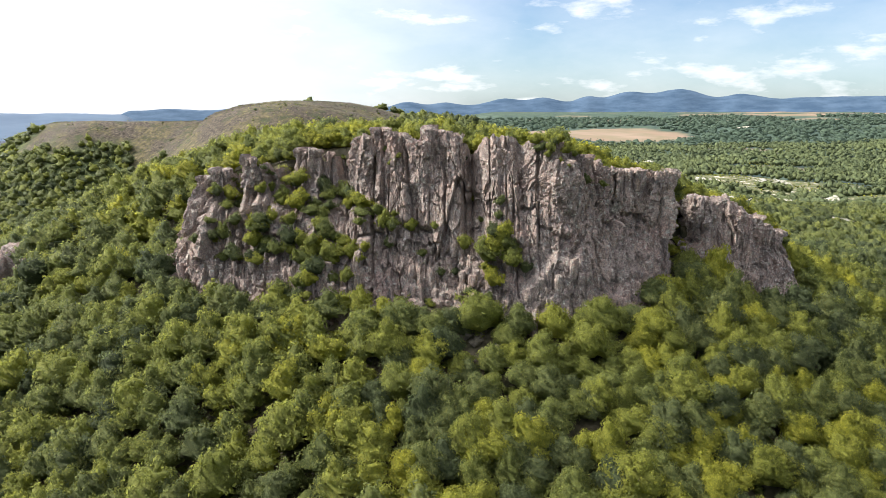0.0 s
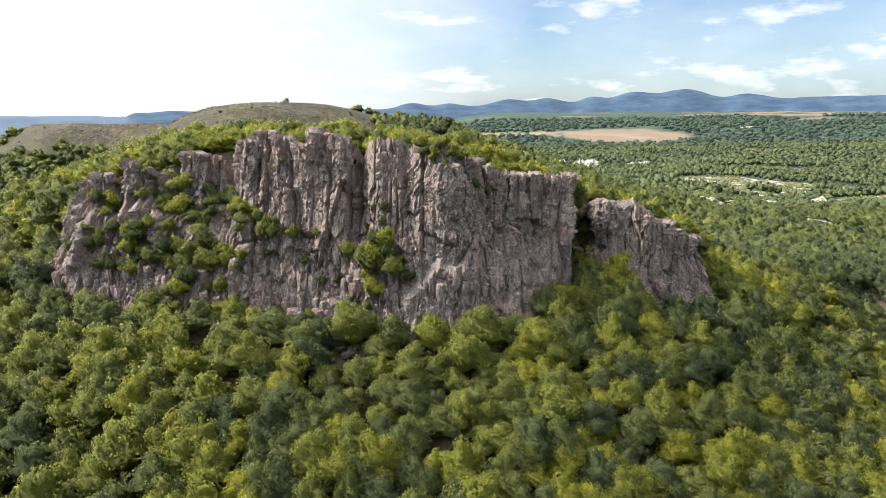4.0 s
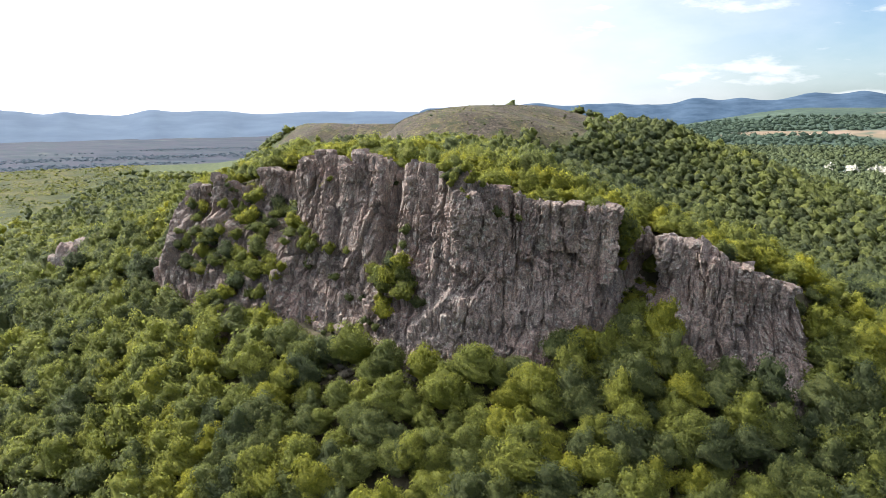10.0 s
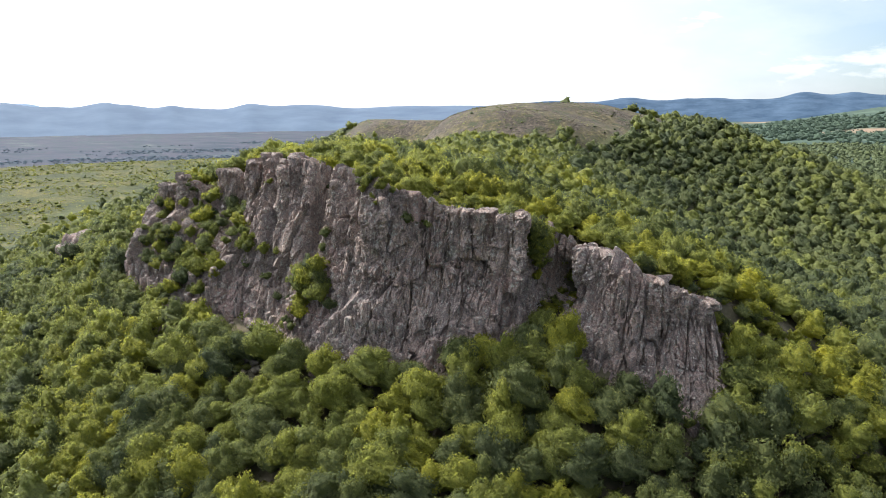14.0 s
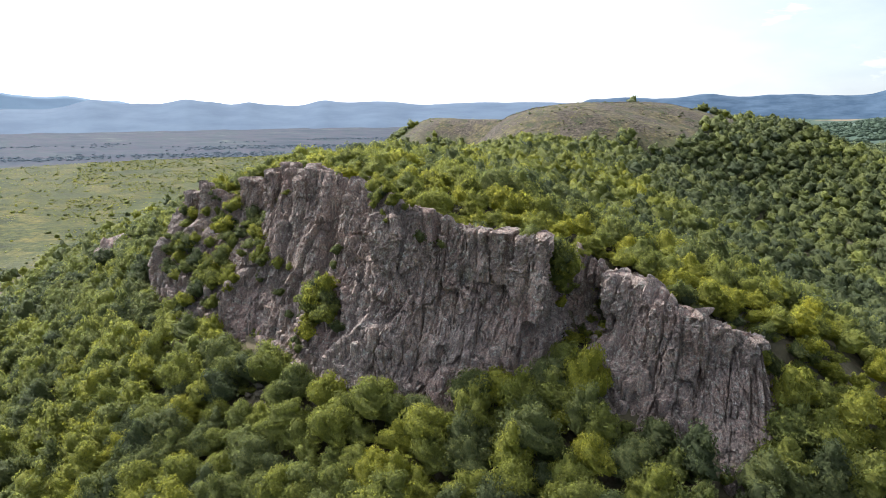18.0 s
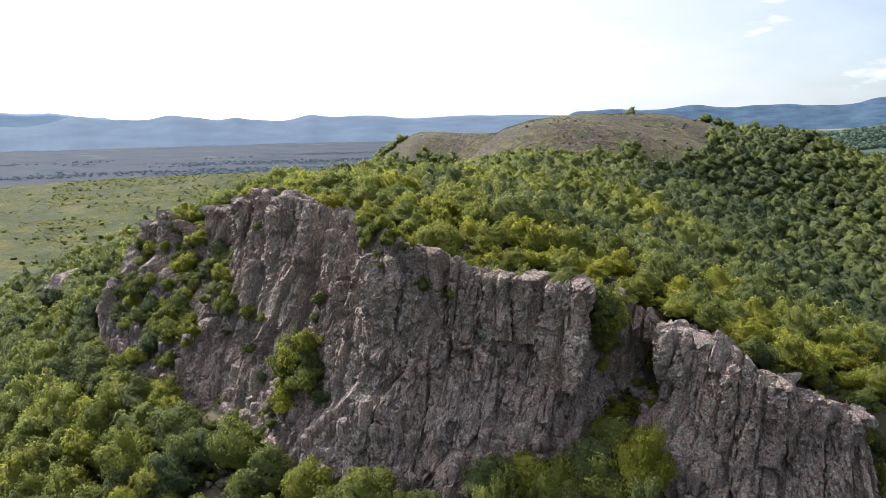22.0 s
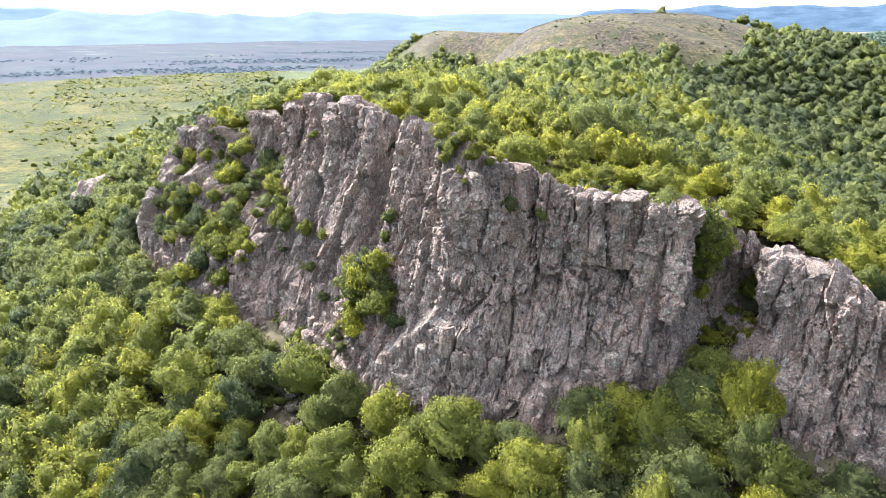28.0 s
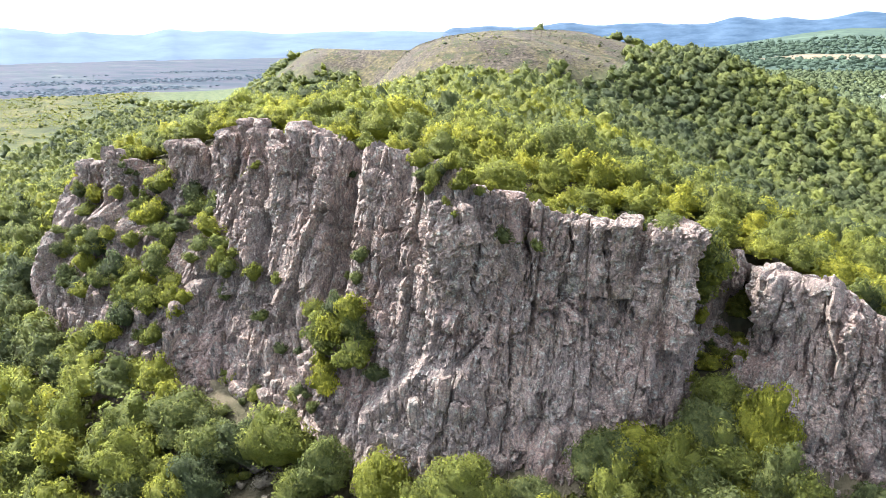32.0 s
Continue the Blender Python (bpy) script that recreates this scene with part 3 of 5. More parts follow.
# ---- the cliff ----
def facets(a, b, sa, sb, seed, tilt, crack, width):
    """Blocks with tilted faces and a crack between them."""
    u, v = a / sa, b / sb
    xi, yi = np.floor(u), np.floor(v)
    f1, f2 = np.full_like(u, 9.0), np.full_like(u, 9.0)
    val = np.zeros_like(u)
    for i in (-1, 0, 1):
        for j in (-1, 0, 1):
            cx, cy = xi + i, yi + j
            s = np.full_like(cx, seed)
            du, dv = u - cx - 0.1 - 0.8 * hash01(cx, cy, s), v - cy - 0.1 - 0.8 * hash01(cx, cy, s + 31)
            d = np.abs(du) * 0.55 + np.abs(dv) * 0.35 + 0.5 * np.hypot(du, dv)
            own = (hash01(cx, cy, s + 77) - 0.5) + du * (hash01(cx, cy, s + 5) - 0.5) * 1.7 + dv * (hash01(cx, cy, s + 9) - 0.62) * 1.7
            near = d < f1
            f2 = np.where(near, f1, np.minimum(f2, d))
            val = np.where(near, own, val)
            f1 = np.where(near, d, f1)
    return val * tilt - crack * (1 - step01(0.0, width, f2 - f1))


def rock_relief(s, z, seed, big=1.0):
    """Depth of columns, blocks and cracks over the face; s along it, z up, metres."""
    ws = s + (fbm(s / 7, z / 14, octaves=3, seed=seed) - 0.5) * 1.8 + (fbm(s / 1.6, z / 2.2, octaves=2, seed=seed + 8) - 0.5) * 0.45
    wz = z + (fbm(s / 5, z / 5, octaves=3, seed=seed + 1) - 0.5) * 3.0
    d = big * (fbm(s / 11, z / 30, octaves=2, seed=seed + 11) - 0.5) * 4.0
    d += big * facets(ws, wz, 6.0, 24.0, seed + 2, 1.7, 1.3, 0.05)
    d += big * facets(ws + 0.05 * z, wz + 3, 3.1, 12.0, seed + 3, 1.3, 0.8, 0.05)
    d += facets(ws + 5, wz, 2.6, 4.2, seed + 9, 0.75, 0.40, 0.06)
    d += facets(ws, wz, 1.25, 2.6, seed + 4, 0.46, 0.26, 0.08)
    rough = 0.45 + 1.2 * fbm(s / 9, z / 7, octaves=2, seed=seed + 6)
    d += rough * facets(ws, wz, 0.62, 1.15, seed + 5, 0.27, 0.14, 0.12)
    d += (fbm(s / 0.8, z / 1.0, octaves=3, seed=seed + 7) - 0.5) * 0.34
    return d


def cliff_sheet(name, base, mid, top, crest, parent, seed, cell, label, z_low):
    """The rock face as one sheet: up from its foot, over the rim and down behind."""
    base, mid, top = [np.asarray(p, float) for p in (base, mid, top)]
    seg = np.hypot(*np.diff(mid, axis=0).T)
    length = seg.sum()
    nu = int(length / cell)
    pos = np.concatenate([[0], np.cumsum(seg)]) / length
    u = np.linspace(0, 1, nu)
    k = np.exp(-np.linspace(-2, 2, int(4.0 / cell) * 2 + 1) ** 2)
    k /= k.sum()

    def curve(v):
        w = np.interp(u, pos, v)
        pad = len(k) // 2
        return np.convolve(np.concatenate([np.full(pad, w[0]), w, np.full(pad, w[-1])]), k, "valid")
    B, M, T = [np.stack([curve(p[:, 0]), curve(p[:, 1])], -1) for p in (base, mid, top)]
    s = u * length
    a1, a2, ar = cells(s / 3.6 + 0.35 * np.sin(s / 5.0), s * 0, seed + 60)
    stretch = 0.35 + 0.65 * step01(0.75, 0.45, u) if length > 100 else 0.6 + 0 * u
    col_out = ((ar - 0.5) * 2.4 - 1.5 * (1 - step01(0, 0.16, a2 - a1))) * stretch
    ZT = curve(np.asarray(crest, float)) + ((ar - 0.5) * 2.6 - 1.0 * (1 - step01(0, 0.22, a2 - a1))) * stretch
    for cx, half, deep, z0 in CLEFTS:
        ZT = ZT - 0.55 * deep * np.exp(-((T[:, 0] - cx) / (1.1 * half)) ** 2)
    low = ground_z(B[:, 0], B[:, 1]) - z_low
    tan = np.gradient(M, axis=0)
    tan /= np.maximum(np.hypot(tan[:, 0], tan[:, 1]), 1e-6)[:, None]
    inn = np.stack([-tan[:, 1], tan[:, 0]], -1)
    nf = int(38 / cell)
    rows, out_n, zz = [], [], []
    for j in range(nf + 1):
        t = j / nf
        q = (1 - t) * (1 - 2 * t) * B.T + 4 * t * (1 - t) * M.T + t * (2 * t - 1) * T.T
        rows.append(np.stack([q[0], q[1], low + (ZT - low) * t], -1))
        lift = step01(0.86, 1.0, t) * 0.75
        out_n.append(np.stack([-inn[:, 0] * (1 - lift), -inn[:, 1] * (1 - lift), np.full(nu, 0.15 + lift)], -1))
    nb = int(9 / cell)
    for j in range(1, nb + 1):
        t = j / nb
        q = T + inn * (7.5 * t)
        rows.append(np.stack([q[:, 0], q[:, 1], ZT - 1.0 * t - 7 * t ** 3], -1))
        out_n.append(np.stack([0 * u, 0 * u, np.full(nu, 0.9)], -1))
    P, N = np.stack(rows, 1), np.stack(out_n, 1)
    N /= np.linalg.norm(N, axis=2, keepdims=True)
    S = s[:, None] * np.ones((1, P.shape[1]))
    H = P[:, :, 2] + np.concatenate([np.zeros(nf + 1), np.linspace(0, 8, nb)])[None, :]
    calm = np.concatenate([np.ones(nf + 1), np.linspace(0.8, 0.3, nb)])
    calm[int(nf * 0.9): nf + 1] = np.linspace(1.0, 0.8, nf + 1 - int(nf * 0.9))
    P = P + N * (rock_relief(S, H, seed, (0.35 + 0.65 * stretch)[:, None]) * calm[None, :])[:, :, None]
    upper = np.concatenate([step01(0.25, 0.65, np.linspace(0, 1, nf + 1)), np.linspace(1, 0.3, nb)])
    P[:, :, :2] -= inn[:, None, :] * (col_out[:, None] * upper[None, :])[:, :, None]
    for cx, half, deep, z0 in CLEFTS:
        P[:, :, 1] += deep * np.exp(-((P[:, :, 0] - cx + 0.06 * (P[:, :, 2] - 30)) / half) ** 2) * step01(z0 - 7, z0 + 7, P[:, :, 2]) * np.concatenate([np.ones(nf + 1), np.linspace(1, 0, nb)])[None, :]
    for cx, cz, wide, deep in CAVES:
        P[:, :, 1] += deep * np.exp(-(((P[:, :, 0] - cx) / wide) ** 2 + ((P[:, :, 2] - cz) / (1.2 * wide)) ** 2) ** 2)
    for x0, x1, z0, out in LEDGE_STEPS:
        bench = z0 + (fbm(P[:, :, 0] / 8, P[:, :, 0] * 0, octaves=3, seed=seed + 80) - 0.5) * 9
        along = step01(x0 - 5, x0 + 4, P[:, :, 0]) * step01(x1 + 5, x1 - 4, P[:, :, 0])
        P[:, :, 1] -= out * along * step01(1.2, -1.2, P[:, :, 2] - bench)
    me = mesh_of(name, P.reshape(-1, 3), grid_faces(nu, P.shape[1])[:, ::-1], ROCK, smooth=False)
    child(name, me, parent, label)
    return P[:, : nf + nb // 3]


# clefts that part the towers: x, half width, depth, height where they begin
CLEFTS = [(6.7, 1.7, 5.5, 22), (32.6, 1.3, 3.4, 28), (43.6, 1.1, 2.8, 24), (-22.5, 1.9, 5.5, 27), (-6.6, 1.0, 3.4, 31), (-15.5, 0.8, 2.6, 33), (-34.5, 1.5, 4.0, 29), (-46, 1.2, 3.0, 26), (17, 0.9, 2.4, 30), (76, 1.0, 2.2, 12)]
# hollows: x, height, half width, depth
CAVES = [(58.3, 20.5, 3.3, 7.0), (26.5, 26.5, 1.3, 1.8), (37, 12, 1.6, 1.2)]
# benches where the lower face stands out: from x, to x, height, depth
LEDGE_STEPS = [(-54, -14, 28, 2.6), (-44, -20, 18, 1.6), (8, 28, 17, 2.2), (-8, 24, 9, 1.4)]
CLIFF = tagged(new("cliff"), "rugged pinkish-grey volcanic cliff with columnar pillars and lichen", "cliff")
MAIN_B = [(-66, 172), (-67, 157), (-60, 150), (-50, 145), (-36, 141), (-25, 139.5), (-10, 142), (3, 142.5), (18, 139), (26, 139.5), (38, 140), (47, 149), (52.5, 156), (54.5, 170)]
MAIN_M = [(-64, 172), (-63, 158), (-56.5, 152.5), (-50, 150), (-36, 149), (-25, 150), (-10, 149), (3, 147), (18, 146), (26, 144.5), (38, 151), (47.5, 156), (52, 160), (53, 172)]
MAIN_T = [(-60, 174), (-58.5, 162), (-53, 157), (-50, 159), (-36, 157), (-25, 162), (-10, 157), (3, 156), (18, 152.5), (26, 148), (38, 156), (47.5, 159.5), (51.5, 162.5), (52, 173)]
MAIN_Z = [17, 25, 34.8, 36.5, 38, 39.5, 44, 43.5, 43, 41.5, 37.2, 35, 33, 30]
SIDE_B = [(58, 176), (57, 164), (64, 156), (72, 156), (82, 156.5), (92, 158.5), (100, 165), (101, 176)]
SIDE_M = [(60, 177), (60, 167), (65, 163), (72, 162.5), (81, 166.5), (89.5, 169), (95, 176), (96, 183)]
SIDE_T = [(61, 178), (61, 170), (65, 168), (72, 167), (80, 171.5), (85.5, 175.5), (89, 180), (90, 186)]
SIDE_Z = [24, 27, 28.5, 26, 21.5, 17, 8, 4]
FACE_MAIN = cliff_sheet("rock_face", MAIN_B, MAIN_M, MAIN_T, MAIN_Z, CLIFF, 100, 0.21, "main wall", 2)
GULLY_B = [(50, 167), (53, 167.5), (57, 168), (61, 169), (65, 171)]
GULLY_M = [(50, 168), (53, 168.5), (57, 169), (61, 170.5), (65, 173)]
GULLY_T = [(50, 172), (53, 171), (57, 171), (61, 172.5), (65, 176)]
FACE_GULLY = cliff_sheet("rock_face", GULLY_B, GULLY_M, GULLY_T, [33, 31.5, 29.5, 28, 26], CLIFF, 150, 0.3, "shaded back of the gully", 2)
FACE_SIDE = cliff_sheet("rock_face", SIDE_B, SIDE_M, SIDE_T, SIDE_Z, CLIFF, 200, 0.21, "lower buttress", 2)


# pillars that stand up from the rim: x, y, top, radius
MAIN_PILLARS = [(-55, 161, 34.5, 2.4), (-50, 158.5, 36.5, 2.2), (-43, 157.5, 38.8, 1.7), (-31, 162, 40.7, 3.0), (-26, 162, 40.0, 1.6), (-18, 159, 43.3, 3.0),
                (-14, 160, 45.3, 2.1), (-10, 158, 44.4, 2.5), (-4, 155.5, 42.8, 2.6), (-1, 157, 45.0, 2.2), (2.2, 157.3, 44.3, 2.4), (10.4, 155.6, 40.3, 1.6),
                (14, 156.5, 42.6, 2.2), (12.8, 153.5, 40.6, 2.2), (20, 151.5, 38.2, 2.8), (25, 148.5, 38.6, 2.8), (29, 152.5, 39.4, 2.8), (36, 156, 36.6, 2.0),
                (40, 156.5, 36.2, 2.0), (43, 158.5, 35.8, 2.2), (49.5, 160, 35.9, 2.8)]
SIDE_PILLARS = [(61.5, 169, 28.3, 2.1), (64.5, 168, 28.2, 2.3), (71, 166.5, 26.0, 2.6), (75.5, 169, 23.6, 2.3), (79.5, 171.5, 21.8, 2.2), (83.5, 174.5, 19.6, 2.4)]


def pillar(x, y, top, r, seed, parent):
    g = np.random.default_rng(seed)
    length = r * g.uniform(3.6, 6.0)
    cap = r * g.uniform(0.25, 0.5)
    nu, nb, nc = int(2 * math.pi * r / 0.28), int(length / 0.32), 9
    th = np.linspace(0, math.pi / 2, nc + 1)[1:]
    zr = np.concatenate([np.linspace(top - length, top - cap, nb), top - cap + cap * np.sin(th)])
    pr = np.concatenate([np.full(nb, r), r * np.cos(th) ** 0.35])
    a, z = np.meshgrid(np.linspace(0, 2 * math.pi, nu), zr, indexing="ij")
    prof = pr[None, :] * (1 + 0.10 * np.sin(z * 0.7 + seed))
    rel = rock_relief(np.minimum(a, 2 * math.pi - a) * r * 1.4 + seed * 9, z, 300 + seed, 0.55)
    rad = np.maximum(prof + rel * 0.9 * np.minimum(prof / r, 1), 0.02)
    sq = 1 + 0.14 * np.cos(4 * (a + g.uniform(0, 3))) + 0.10 * np.cos(3 * (a + g.uniform(0, 3)))
    lean = g.uniform(-0.06, 0.06, 2)
    nv = len(zr)
    vs = np.stack([x + rad * sq * np.cos(a) + lean[0] * (z - top), y + rad * sq * np.sin(a) + lean[1] * (z - top), z + 0.55 * rel * np.clip((z - top + 2 * cap) / cap, 0, 1)], -1)
    me = mesh_of("rock_pillar", vs.reshape(-1, 3), grid_faces(nu, nv), ROCK, smooth=False)
    child("rock_pillar", me, parent)


for k, p in enumerate(MAIN_PILLARS + SIDE_PILLARS):
    pillar(*p, k + 1, CLIFF)


def rock_lump(name, seed, size):
    """A broken boulder of about unit size, flattened below."""
    nu, nv = 22, 14
    a, b = np.meshgrid(np.linspace(0, 2 * math.pi, nu), np.linspace(0.02, math.pi - 0.02, nv), indexing="ij")
    n = np.stack([np.sin(b) * np.cos(a), np.sin(b) * np.sin(a), np.cos(b)], -1)
    sup = np.sum(np.abs(n) ** 3.5, -1, keepdims=True) ** (-1 / 3.5)
    p = n * sup
    f = fbm(p[..., 0] * 1.7 + seed, p[..., 1] * 1.7, p[..., 2] * 1.7, octaves=4, seed=seed)
    p = p * (0.7 + 0.7 * f)[..., None] * size * np.array([1.0, 0.8, 0.75])
    return mesh_of(name, p.reshape(-1, 3), grid_faces(nu, nv)[:, ::-1], ROCK, smooth=False)


# ---- woods: blocks of leaf clumps ----
rng = np.random.default_rng(7)


def crown_arrays(seed, cards, size, lobes, rings, three=False, shag=1.0):
    """One crown, unit radius about, base at z 0: a lobed inner mass of foliage and leaf sprays over it."""
    r = np.random.default_rng(seed)
    cen, rad = [np.array([0, 0, 0.66])], [np.array([0.58, 0.58, 0.48])]
    for k in range(lobes):
        a = 2.4 * k + r.uniform(-0.5, 0.5)
        d = 0.90 * math.sqrt(r.uniform(0.02, 1.0))
        h = 0.24 + (1.24 - 0.95 * d ** 1.6) * r.uniform(0.3, 1.0) ** 0.7
        q = r.uniform(0.13, 0.34) * (1.25 if lobes < 10 else 1.0)
        cen.append(np.array([d * math.cos(a), d * math.sin(a), h]))
        rad.append(np.array([q, q, q * r.uniform(0.75, 1.0)]))
    cen, rad = np.array(cen), np.array(rad)
    heart = np.array([0, 0, 0.6])

    def outer(d):
        """Distance from the heart to the outermost lobe along each direction, and that lobe."""
        best, who = np.full(len(d), 0.4), np.zeros(len(d), int)
        for k in range(len(cen)):
            o, e = (heart - cen[k]) / rad[k], d / rad[k]
            A, B, C = (e * e).sum(1), (o * e).sum(1), (o * o).sum() - 1
            disc = B * B - A * C
            t = np.where(disc > 0, (-B + np.sqrt(np.maximum(disc, 0))) / A, 0)
            who = np.where(t > best, k, who)
            best = np.maximum(best, t)
        return best, who

    # leaf sprays on the outside of the lobes
    n = cards * 6
    which = r.choice(len(cen), n, p=(rad[:, 0] ** 2) / (rad[:, 0] ** 2).sum())
    dirs = r.normal(size=(n, 3))
    dirs[:, 2] = np.abs(dirs[:, 2]) * 0.85 + dirs[:, 2] * 0.3
    dirs /= np.linalg.norm(dirs, axis=1, keepdims=True)
    p = cen[which] + rad[which] * dirs * (1 + shag * r.uniform(-0.16, 0.22, (n, 1)))
    d0 = p - heart
    l0 = np.linalg.norm(d0, axis=1)
    ok = np.nonzero(l0 > outer(d0 / l0[:, None])[0] * 0.88)[0][:cards]
    p, dirs, cards = p[ok], dirs[ok], len(ok)
    nrm = dirs + r.normal(size=(cards, 3)) * 0.6 * shag
    nrm *= np.where((nrm * dirs).sum(1, keepdims=True) < 0, -1.0, 1.0)
    nrm /= np.linalg.norm(nrm, axis=1, keepdims=True)
    t1 = np.cross(nrm, r.normal(size=(cards, 3)))
    t1 /= np.linalg.norm(t1, axis=1, keepdims=True)
    t2 = np.cross(nrm, t1)
    whole = p - np.array([0, 0, 0.5])
    whole /= np.linalg.norm(whole, axis=1, keepdims=True)
    soft = 0.55 * dirs + 0.30 * whole + 0.30 * nrm
    soft /= np.linalg.norm(soft, axis=1, keepdims=True)
    k = 3 if three else 4
    w, l = size * r.uniform(0.6, 1.35, (cards, 1)), size * r.uniform(0.6, 1.35, (cards, 1))
    quad = np.stack([p - t1 * w, p - t2 * l + nrm * 0.2 * w, p + t1 * w * 0.9, p + t2 * l + nrm * 0.2 * w], 1)
    vs = [(quad[:, [0, 1, 3]] if three else quad).reshape(-1, 3)]
    ns = [np.repeat(soft, k, axis=0)]
    i = np.arange(cards)[:, None] * k
    fs = [i + [[0, 1, 2]] if three else np.concatenate([i + [[0, 1, 2]], i + [[0, 2, 3]]])]
    # the inner mass
    m = int(rings * 1.6)
    th = np.linspace(0.12, 2.6, rings)
    TH, PH = np.meshgrid(th, np.arange(m) * 2 * math.pi / m, indexing="ij")
    PH = PH + TH * 0.9
    d = np.stack([np.sin(TH) * np.cos(PH), np.sin(TH) * np.sin(PH), np.cos(TH)], -1).reshape(-1, 3)
    t, who = outer(d)
    v = heart + d * (t * 0.9 * r.uniform(0.92, 1.05, t.shape))[:, None]
    g = (v - cen[who]) / rad[who] ** 2
    g = g / np.linalg.norm(g, axis=1, keepdims=True) * 0.75 + d * 0.25
    vs.append(v)
    ns.append(g / np.linalg.norm(g, axis=1, keepdims=True))
    a, b = np.meshgrid(np.arange(rings - 1), np.arange(m), indexing="ij")
    a, b, b2 = a.ravel() * m, b.ravel(), (b.ravel() + 1) % m
    core = [np.stack([a + b, a + m + b, a + m + b2], -1), np.stack([a + b, a + m + b2, a + b2], -1)]
    end = np.arange(1, m - 1)
    last = (rings - 1) * m
    core += [np.stack([end * 0, end, end + 1], -1), np.stack([end * 0 + last, last + end + 1, last + end], -1)]
    fs.append(np.concatenate(core) + cards * k)
    return np.concatenate(vs), np.concatenate(fs), np.concatenate(ns)


def scatter(name, label, pts, radii, heights, tints, variants, mat=None):
    """Joined woods: a crown at each point."""
    vs, fs, ts, ns, off = [], [], [], [], 0
    pick = rng.integers(0, len(variants), len(pts))
    ang = rng.uniform(0, 2 * math.pi, len(pts))
    for k, (v, f, nn) in enumerate(variants):
        sel = np.nonzero(pick == k)[0]
        if not len(sel):
            continue
        c, s = np.cos(ang[sel])[:, None], np.sin(ang[sel])[:, None]
        R = radii[sel][:, None]
        wide = rng.uniform(0.9, 1.1, (len(sel), 1))
        vx, vy = v[None, :, 0] * wide, v[None, :, 1] / wide
        x = (vx * c - vy * s) * R + pts[sel, 0][:, None]
        y = (vx * s + vy * c) * R + pts[sel, 1][:, None]
        z = v[None, :, 2] * heights[sel][:, None] + pts[sel, 2][:, None]
        vs.append(np.stack([x, y, z], -1).reshape(-1, 3))
        fs.append((f[None] + (np.arange(len(sel)) * len(v))[:, None, None] + off).reshape(-1, 3))
        ts.append(np.repeat(tints[sel], len(v)))
        ns.append(np.stack([nn[None, :, 0] * c - nn[None, :, 1] * s, nn[None, :, 0] * s + nn[None, :, 1] * c, nn[None, :, 2] + 0 * c], -1).reshape(-1, 3))
        off += len(sel) * len(v)
    me = mesh_of(name, np.concatenate(vs), np.concatenate(fs), mat or LEAF_MASS, True, np.concatenate(ns))
    attribute(me, "tint", np.concatenate(ts))
    return tagged(new(name, me), label, "trees", kind="stuff")


def jittered(x0, x1, y0, y1, step):
    a, b = np.meshgrid(np.arange(x0, x1, step), np.arange(y0, y1, step), indexing="ij")
    b = b + (np.arange(a.shape[0]) % 2)[:, None] * step / 2
    a, b = a.ravel(), b.ravel()
    return a + rng.uniform(-0.42, 0.42, a.shape) * step, b + rng.uniform(-0.42, 0.42, b.shape) * step


def on_rock(x, y, foot_gap=1.0):
    """True on the footprint of the cliff."""
    lowm = np.interp(x, [p[0] for p in MAIN_B[1:-1]], [p[1] for p in MAIN_B[1:-1]])
    topm = np.interp(x, [p[0] for p in MAIN_T[1:-1]], [p[1] for p in MAIN_T[1:-1]]) + 3
    lows = np.interp(x, [p[0] for p in SIDE_B[1:-1]], [p[1] for p in SIDE_B[1:-1]])
    tops = np.interp(x, [p[0] for p in SIDE_T[1:-1]], [p[1] for p in SIDE_T[1:-1]]) + 3
    m = (x > -60) & (x < 57) & (y > lowm - foot_gap) & (y < topm)
    return m | ((x >= 57) & (x < 89) & (y > lows - foot_gap) & (y < tops))


def thinned(x, y):
    """Which trees to keep: all on the slopes that the walk looks upon, few of the rest."""
    seen = (x < 0.68 * y + 32) & (y > 24 + 0.36 * (115 - x)) & (x > -150 - 1.9 * np.maximum(y - 150, 0))
    return seen | (rng.uniform(0, 1, x.shape) < 0.22)


def tints_at(x, y):
    t = fbm(x / 40, y / 40, octaves=3, seed=61) * 0.5 + rng.uniform(0, 1, x.shape) * 0.5
    return np.clip((t - 0.5) * 1.5 + 0.46, 0, 0.95)



